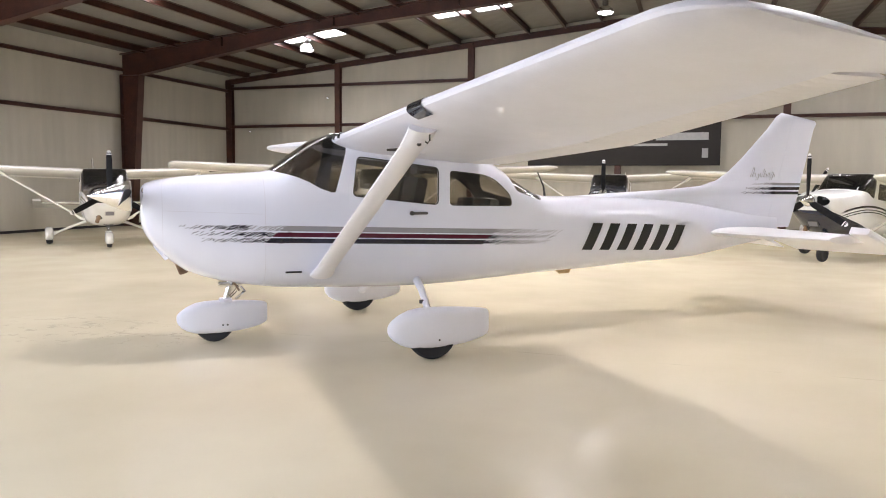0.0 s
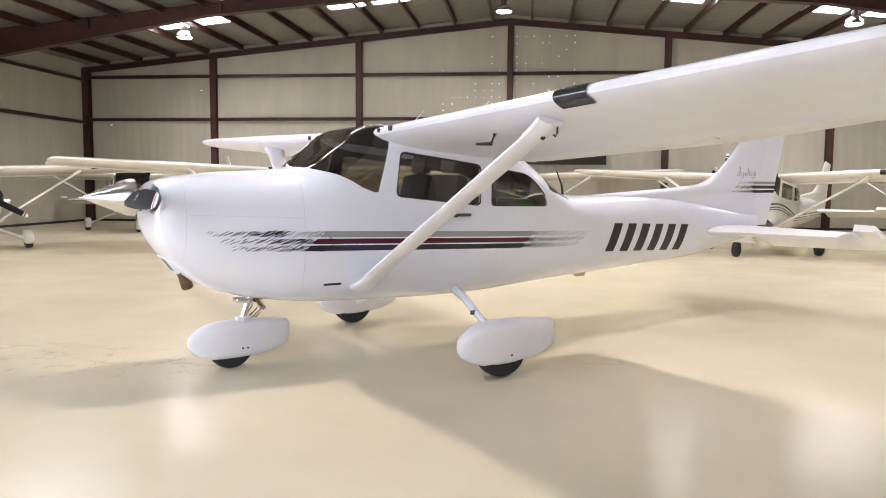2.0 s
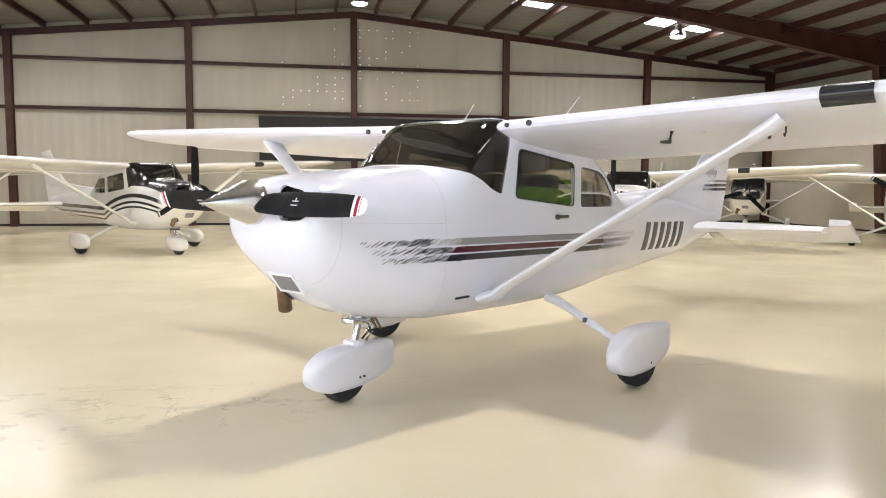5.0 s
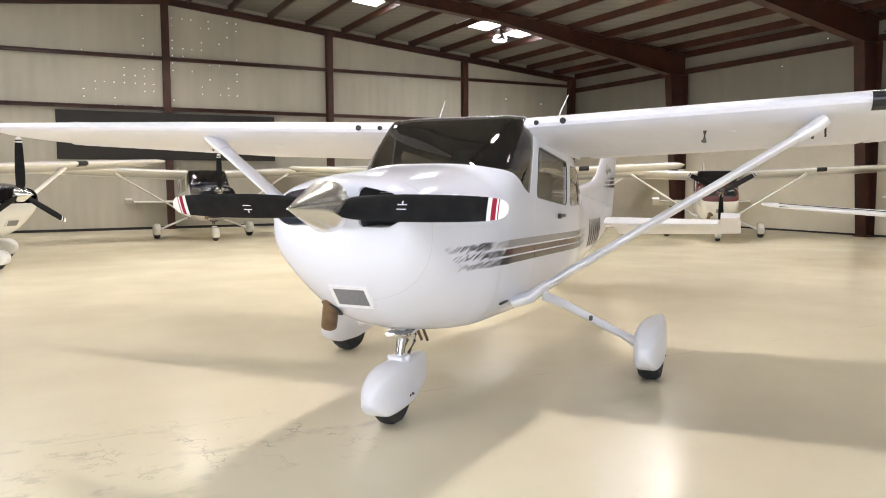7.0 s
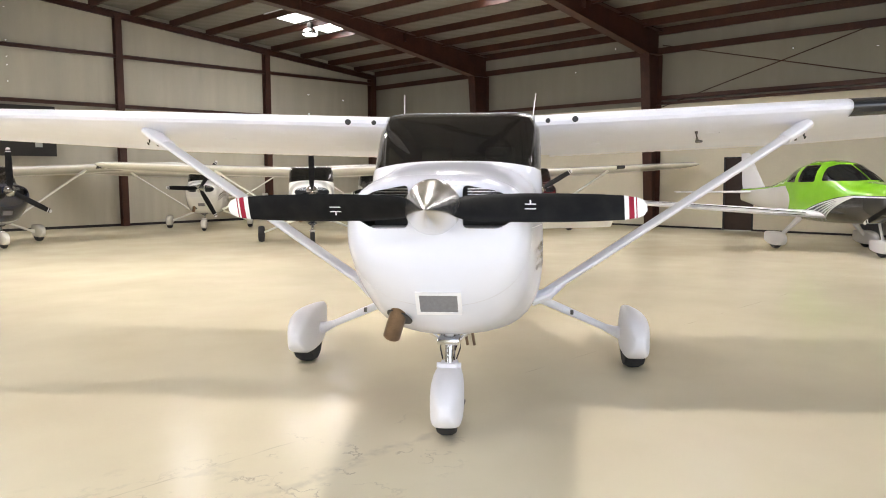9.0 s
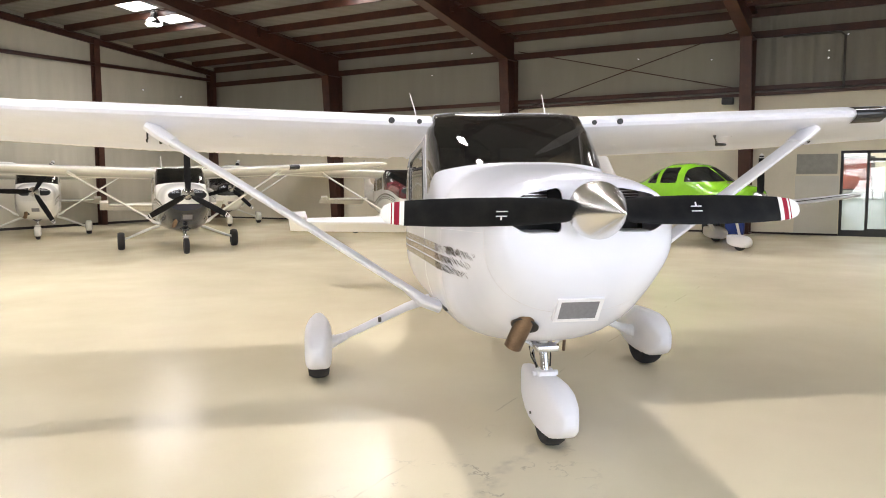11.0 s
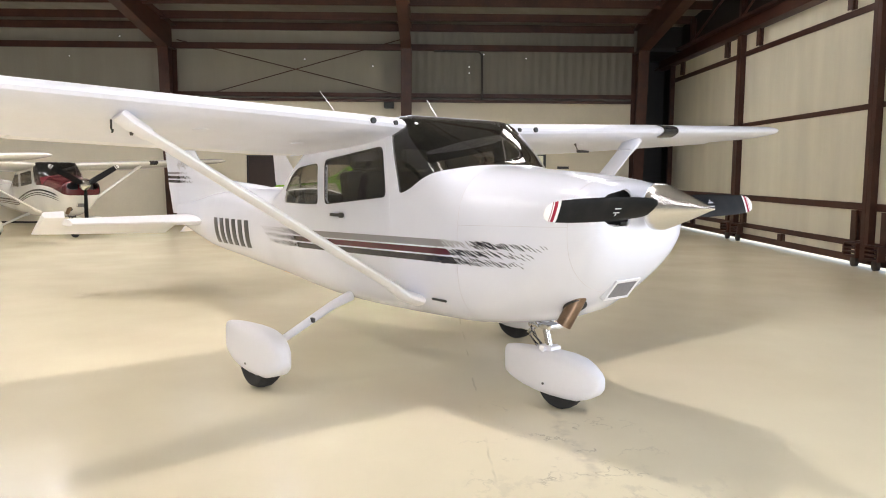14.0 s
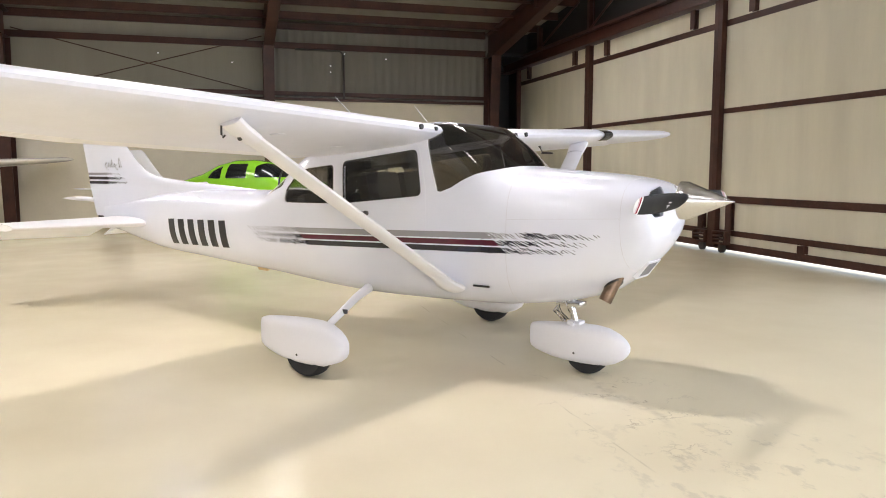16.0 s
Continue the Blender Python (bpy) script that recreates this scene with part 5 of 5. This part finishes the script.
M_INK = plain("black_stripe_paint", (0.018, 0.018, 0.026), 0.25)
M_BANDS = [plain("stripe_band_paint", c, 0.25, var=0.05) for c in BAND_COLORS]
for s in (-1, 1):
    for k, band in enumerate(BANDS):
        skin = lambda px, pz, s=s: s * (side_y(px, pz) + 0.0018)
        split = (1.02, 1.22, 1.36)[k]
        if k < 2:
            dabs("fleck_band", flecks(1.38, split, band, stripe_top, 0.021, 1.3, skin, 10 + k), M_BANDS[k])
        dabs("fleck_band", flecks(split, (0.50, 0.58, 0.68)[k], band, stripe_top, 0.025, 1.5, skin, 20 + k, 1.4), M_INK)
        dabs("fleck_band", flecks((3.34, 3.28, 3.22)[k], (4.10, 4.06, 3.98)[k], band, stripe_top, 0.024, 1.6, skin, 30 + k, 1.15), (M_BANDS[0], M_INK, M_INK)[k])
        dabs("fin_fleck_band", flecks(7.12, (6.80, 6.70, 6.66)[k], FIN_BANDS[k], lambda px: 1.475, 0.02, 1.5, lambda px, pz, s=s: s * fin_y(px, pz), 40 + k), (M_BANDS[0], M_INK, M_INK)[k])
# joints of the cowl and the nose bowl
M_JOINT = plain("shadowed_joint", (0.62, 0.61, 0.67), 0.5)
for poly in ([(1.188, 0.45), (1.191, 0.45), (1.191, 1.50), (1.188, 1.50)], [(0.372, 0.7), (0.3745, 0.7), (0.3745, 1.5), (0.372, 1.5)], [(0.376, 1.196), (1.186, 1.166), (1.186, 1.1685), (0.376, 1.1985)]):
    me = boolean(hull(0.0008, 0.004, 0.20, 1.6), cutter(poly, -1.0, 1.0), "INTERSECT")
    part("panel_joint", smoothed(me, [M_JOINT]), None, main)
for s in (-1, 1):
    for k in range(6):
        x0 = 4.37 + k * 0.226 if s < 0 else 4.48 + k * 0.2
        if s > 0:
            poly = [(x0, 0.746 - 0.005 * k), (x0 + 0.115, 0.741 - 0.005 * k), (x0 + 0.155, 1.010 - 0.005 * k), (x0 + 0.04, 1.015 - 0.005 * k)]
        else:
            poly = [(x0, 0.775 - 0.008 * k), (x0 + 0.125, 0.770 - 0.008 * k), (x0 + 0.125 + 0.13, 1.043 - 0.008 * k), (x0 + 0.13, 1.048 - 0.008 * k)]
        me = boolean(hull(0.004, 0.006, 4.0, 6.8), cutter(poly, -1.0 if s < 0 else 0.0, 0.0 if s < 0 else 1.0), "INTERSECT")
        part("registration_bar", smoothed(me, [M_REG]), None, main, "black slanted lettering bar")
for s in (-1, 1):
    # script on the fin as thin slanted bars
    b = bmesh.new()
    for k in range(9):
        x, h = 6.76 + 0.042 * k, (0.12, 0.055, 0.075, 0.05, 0.10, 0.05, 0.06, 0.10, 0.045)[k]
        z = 1.535 - (0.03 if k in (2, 7) else 0.0)
        pts = [(x, z), (x + h * 0.45, z + h), (x + h * 0.45 + 0.012, z + h * 0.7), (x + 0.03, z + 0.004)]
        tube(b, [(px, s * (fin_y(px, pz) + 0.001), pz) for px, pz in pts], 0.003, 5)
    part("fin_script", b, M_GREY, main, "thin grey script bars")
# cabin air inlets in the leading edges
for y in (-0.586, -0.765, 0.586, 0.765):
    b = bmesh.new()
    r = 0.016 if abs(y) < 0.7 else 0.02
    lathe(b, [(-0.008, r * 0.9), (-0.006, r), (0.01, r)], 14, pose(1.765, y, wing_station(y)[1] + 0.006))
    part("air_vent", b, M_BLACK, main)
# whip aerials, fuel vent, pitot tube, tie-down rings
for s in (-1, 1):
    b = bmesh.new()
    tube(b, [(2.56, s * 0.50, 1.84), (2.68, s * 0.51, 1.97), (2.83, s * 0.53, 2.11)], [0.006, 0.005, 0.003], 6)
    part("whip_aerial", b, M_WHITE, main)
    b = bmesh.new()
    tube(b, [(2.03, s * 2.315, 1.765), (2.03, s * 2.315, 1.715), (2.015, s * 2.315, 1.697), (2.0, s * 2.315, 1.708)], 0.006, 8)
    part("tie_down", b, M_BLACK, main)
    b = bmesh.new()
    lo, hi = strut_ends(s)
    m = Matrix.Translation(lo.lerp(hi, 0.955) + Vector((0.01, s * 0.042, -0.02))) @ pose(0, 0, 0, 0, 0, 90)
    lathe(b, [(-0.008, 0.010), (-0.006, 0.015), (0.006, 0.015), (0.008, 0.010)], 16, m)
    part("strut_bolt", b, M_DARKMETAL, main, "dark ringed strut bolt")
    b = bmesh.new()
    soft_box(b, 2.47, 2.51, s * 0.81 - 0.012, s * 0.81 + 0.012, 0.385, 0.420, 0.006)
    tube(b, [(2.555, s * 0.62, 0.50), (2.54, s * 0.85, 0.395), (2.50, s * 1.12, 0.285)], 0.005, 6)
    part("brake_line", b, M_DARKMETAL, main)
    b = bmesh.new()
    y = s * side_y(1.43, 0.66)
    soft_box(b, 1.36, 1.50, y - 0.012, y + 0.012, 0.652, 0.668, 0.006)
    part("cowl_vent", b, M_BLACK, main, "dark slot vent low on the fuselage")
b = bmesh.new()
tube(b, [(4.12, 0.0, 1.30), (4.10, 0, 1.42), (4.03, 0, 1.56)], [0.014, 0.010, 0.006], 8)
part("blade_aerial", b, M_BLACK, main)
b = bmesh.new()
tube(b, [(2.10, -1.62, 1.77), (2.06, -1.62, 1.685), (1.94, -1.62, 1.68)], [0.018, 0.014, 0.009], 10)
part("pitot_tube", b, M_DARKMETAL, main)
b = bmesh.new()
prism(b, [(4.25, 0.545), (4.45, 0.55), (4.42, 0.50), (4.30, 0.495)], -0.012, 0.012)
part("belly_aerial", b, plain("tan_plastic", (0.45, 0.30, 0.14), 0.5), main)
for x, y, z in ((0.86, -0.090, 0.16), (0.86, 0.093, 0.16), (0.9, -0.089, 0.16), (2.46, -1.361, 0.17), (2.46, 1.361, 0.17)):
    b = bmesh.new()
    lathe(b, [(-0.004, 0.008), (0.004, 0.008)], 10, pose(x, y, z, 0, 0, 90))
    part("fairing_screw", b, M_DARKMETAL, main)
for y in (-0.09, -0.13):
    b = bmesh.new()
    tube(b, [(0.95, y, 0.56), (1.0, y - 0.01, 0.47)], 0.009, 8)
    part("drain_tube", b, M_EXHAUST, main)

# ---- the parked aircraft round it ----
NAVY, INK, MAROON, GOLD = (0.012, 0.016, 0.035), (0.012, 0.010, 0.012), (0.10, 0.014, 0.018), (0.20, 0.13, 0.05)
PARKED = (  # nose wheel x, y, way aft in degrees, size, paint place, colour, line colour, blades, first blade, fairings, label
    (-11.9, 13.4, 136, 0.92, "top", INK, INK, 3, 0, True, "white high-wing aircraft with a black cowl top, parked"),
    (-12.5, 20.5, 128, 0.90, "top", INK, GOLD, 3, 20, True, "white high-wing aircraft with a dark cowl, parked by the gable wall"),
    (-6.37, 16.12, 127, 0.95, "top", INK, INK, 3, 0, True, "white high-wing aircraft with black swooping stripes, parked"),
    (-2.0, 20.55, 90, 0.92, "nose", NAVY, NAVY, 3, 0, True, "high-wing aircraft with a navy blue nose, parked"),
    (2.62, 16.0, 54.5, 0.90, "low", NAVY, INK, 3, 0, False, "high-wing aircraft with a dark blue lower cowl, parked"),
    (3.45, 22.2, 55, 0.90, "top", (0.74, 0.73, 0.70), INK, 3, 32, True, "white high-wing aircraft with a plain white cowl, parked"),
    (8.4, 14.5, 47, 0.89, "top", MAROON, INK, 3, 60, True, "white high-wing aircraft with a dark maroon nose, parked"),
    (9.2, 21.6, 54, 0.90, "top", INK, INK, 3, 15, True, "white high-wing aircraft with a black nose, parked by the wall"),
)
for i, (x, y, a, size, where, col, line, nb, spin, pants, label) in enumerate(PARKED):
    paint = scheme_paint("parked_paint", where, col, line, 1.9 if "swooping" in label else 1.0)
    high_wing(pose(x, y, 0, 0, 0, a) @ Matrix.Scale(size, 4) @ pose(-0.82, 0, 0), label, paint, M_CREAM, nb, spin + 90, pants, False, "parked high-wing aircraft", trim=M_DARKMETAL if where in ("low", "nose") else None)


# ---- the green low-wing aircraft ----
def low_wing(m):
    root = thing("low_wing_aircraft", "lime green low-wing aircraft with a dark striped belly", "aircraft", m)
    g = Nodes("lime_green_paint")
    v = g.obj()
    x, y, z = g.xyz(v)
    c = g.mix(g.step(g.noise(v, 3.0, 3), 0.3, 0.7), (0.22, 0.52, 0.02), (0.26, 0.58, 0.03))
    edge = g.math("ADD", 1.27, g.math("MULTIPLY", g.math("POWER", g.math("MAXIMUM", g.math("SUBTRACT", x, 0.9), 0.0), 1.5), -0.16))
    c = g.mix(g.math("LESS_THAN", z, edge), c, (0.03, 0.03, 0.028))
    for k in range(6):
        d = g.math("ABSOLUTE", g.math("SUBTRACT", g.math("SUBTRACT", edge, z), g.math("ADD", 0.03, g.math("MULTIPLY", g.math("MAXIMUM", g.math("SUBTRACT", x, 0.9), 0.0), 0.055 * k))))
        c = g.mix(g.math("LESS_THAN", d, 0.013), c, (0.8, 0.8, 0.77))
    tail = g.math("GREATER_THAN", x, g.math("ADD", 3.35, g.math("MULTIPLY", g.math("POWER", g.math("ABSOLUTE", g.math("SUBTRACT", z, 1.12)), 2.0), 3.2)))
    c = g.mix(tail, c, g.mix(g.math("GREATER_THAN", g.math("ADD", z, g.math("MULTIPLY", x, 0.06)), 1.66), (0.78, 0.78, 0.74), (0.24, 0.54, 0.02)))
    paint = g.done(c, 0.2, 0.0, 0.5)
    secs = ((0.12, 1.42, 0.92, 0.22), (0.2, 1.46, 0.82, 0.36), (0.5, 1.5, 0.72, 0.46), (1.1, 1.56, 0.66, 0.54), (1.5, 1.78, 0.64, 0.57), (1.9, 1.96, 0.63, 0.59), (2.3, 2.02, 0.62, 0.60), (2.9, 2.02, 0.62, 0.59), (3.5, 1.90, 0.64, 0.53), (4.1, 1.66, 0.68, 0.42), (5.0, 1.44, 0.76, 0.28), (6.0, 1.36, 0.86, 0.17), (6.9, 1.32, 0.98, 0.07))

    def ring(k, off=0.0):
        s, t, bt, hw = k
        zm, out = bt + (t - bt) * 0.45, []
        for i in range(32):
            a = 2 * math.pi * (i + 0.5) / 32
            c0, d0 = math.cos(a), math.sin(a)
            r = (abs(c0) ** 2.6 + abs(d0) ** 2.6) ** (-1 / 2.6)
            out.append(Vector((s, (hw + off) * r * c0, zm + ((t - zm) if d0 > 0 else (zm - bt)) * r * d0 + off * d0)))
        return out

    def skin(off):
        bb = bmesh.new()
        dense = []
        for p, q in zip(secs, secs[1:]):
            for k in range(4):
                dense.append(tuple(p[j] + (q[j] - p[j]) * k / 4 for j in range(4)))
        rings(bb, [ring(k, off) for k in dense + [secs[-1]]])
        bmesh.ops.recalc_face_normals(bb, faces=bb.faces)
        me = bpy.data.meshes.new("skin")
        bb.to_mesh(me)
        bb.free()
        return me

    part("fuselage", smoothed(skin(0.0), [paint], 45), None, root)
    dark = plain("dark_tinted_glass", (0.015, 0.016, 0.016), 0.06, var=0.05)
    for nm, poly in (("windscreen", rounded([(1.12, 1.57), (1.98, 1.56), (2.03, 1.86), (1.86, 1.93), (1.5, 1.85)], 0.05)), ("door_window", rounded([(2.25, 1.54), (2.96, 1.53), (2.92, 1.91), (2.30, 1.92)], 0.06)), ("rear_window", rounded([(3.14, 1.52), (3.66, 1.53), (3.50, 1.72), (3.17, 1.86)], 0.06))):
        for ya, yb in ((-1, -0.02), (0.02, 1)):
            me = boolean(skin(0.004), cutter(poly, ya, yb), "INTERSECT")
            part(nm, smoothed(me, [dark]), None, root, "dark tinted window")
    for s in (-1, 1):
        bb = bmesh.new()
        loops = []
        for y, le, ch, z in ((0.3, 1.95, 1.35, 0.78), (1.5, 2.02, 1.2, 0.86), (3.0, 2.12, 1.03, 0.97), (4.6, 2.22, 0.85, 1.09), (5.3, 2.3, 0.72, 1.15), (5.45, 2.45, 0.45, 1.17)):
            loops.append([Vector((le + u, s * y, z + w)) for u, w in airfoil(ch, 0.13, 0.02)])
        rings(bb, loops)
        w = part("wing", bb, M_WHITE, root, "white low wing with dark stripes")
        bb = bmesh.new()
        for k in range(2):
            loops = []
            for y, le, ch, z in ((0.9, 1.985, 1.28, 0.815), (5.2, 2.29, 0.74, 1.142)):
                loops.append([Vector((le + u - 0.006, s * y, z + 0.02 + 0.03 * (k * 2 - 1) + q)) for u, q in ((0.0, 0.0), (0.0, 0.014), (0.05, 0.014), (0.05, 0.0))])
            rings(bb, loops)
        part("wing_stripe", bb, M_BLACK, w, smooth=False)
        bb = bmesh.new()
        loops = []
        for y, le, ch in ((0.04, 6.1, 0.85), (1.0, 6.3, 0.65), (2.0, 6.50, 0.50)):
            loops.append([Vector((le + u, s * y, 1.24 + q)) for u, q in airfoil(ch, 0.09, 0.0)])
        rings(bb, loops)
        part("tailplane", bb, M_WHITE, root)
        bb = bmesh.new()
        tube(bb, [(2.75, s * 0.6, 0.72), (2.82, s * 1.05, 0.26)], [0.07, 0.04], 12)
        part("gear_leg", bb, M_WHITE, root)
        wheel(root, "main", 2.85, s * 1.1, 0.19, 0.14)
        bb = bmesh.new()
        pod(bb, 2.45, 3.35, 0.08, 0.40, 0.12, s * 1.1)
        part("wheel_fairing", bb, M_WHITE, root)
    bb = bmesh.new()
    loops = []
    for z, le, te in ((1.2, 5.3, 6.85), (1.45, 5.7, 6.95), (1.9, 6.15, 7.0), (2.25, 6.45, 7.05), (2.32, 6.58, 7.06)):
        loops.append([Vector((le + u, q, z)) for u, q in airfoil(te - le, 0.08, 0.0)])
    rings(bb, loops)
    part("fin", bb, M_WHITE, root)
    bb = bmesh.new()
    lathe(bb, [(-0.22 + 0.3 * k / 10, 0.15 * (k / 10) ** 0.6 if k else 0.004) for k in range(11)] + [(0.12, 0.15)], 24, pose(0, 0, 1.22))
    part("spinner", bb, M_CHROME, root)
    for k in range(3):
        bl = part("propeller_blade", shared("blade", blade_mesh, [M_BLADE_DARK], 50), None, root)
        bl.matrix_basis = pose(0.02, 0, 1.22) @ Matrix.Rotation(radians(90 + 120 * k), 4, "X")
    bb = bmesh.new()
    tube(bb, [(0.8, 0, 0.75), (0.62, 0, 0.3)], 0.03, 10)
    part("nose_leg", bb, M_WHITE, root)
    wheel(root, "nose", 0.62, 0, 0.17, 0.12)
    bb = bmesh.new()
    pod(bb, 0.25, 1.05, 0.08, 0.36, 0.1, 0.0)
    part("wheel_fairing", bb, M_WHITE, root)
    return root


# panels under the main wings
for s in (-1, 1):
    for y, u in ((0.95, 0.62), (1.75, 0.35)):
        ch = wing_station(y)[2]
        lo = min(airfoil(ch)[19:], key=lambda q: abs(q[0] - u))
        p = wing_point(s * y, lo[0], lo[1])
        b = bmesh.new()
        lathe(b, [(-0.004, 0.05), (0.002, 0.05), (0.003, 0.046)], 20, pose(p.x, s * y, p.z, 0, 90 + 6, 0))
        part("inspection_cover", b, M_WING, main)


low_wing(pose(8.04, 6.62, 0, 0, 0, 48.3) @ Matrix.Scale(0.86, 4) @ pose(-0.62, 0, 0))
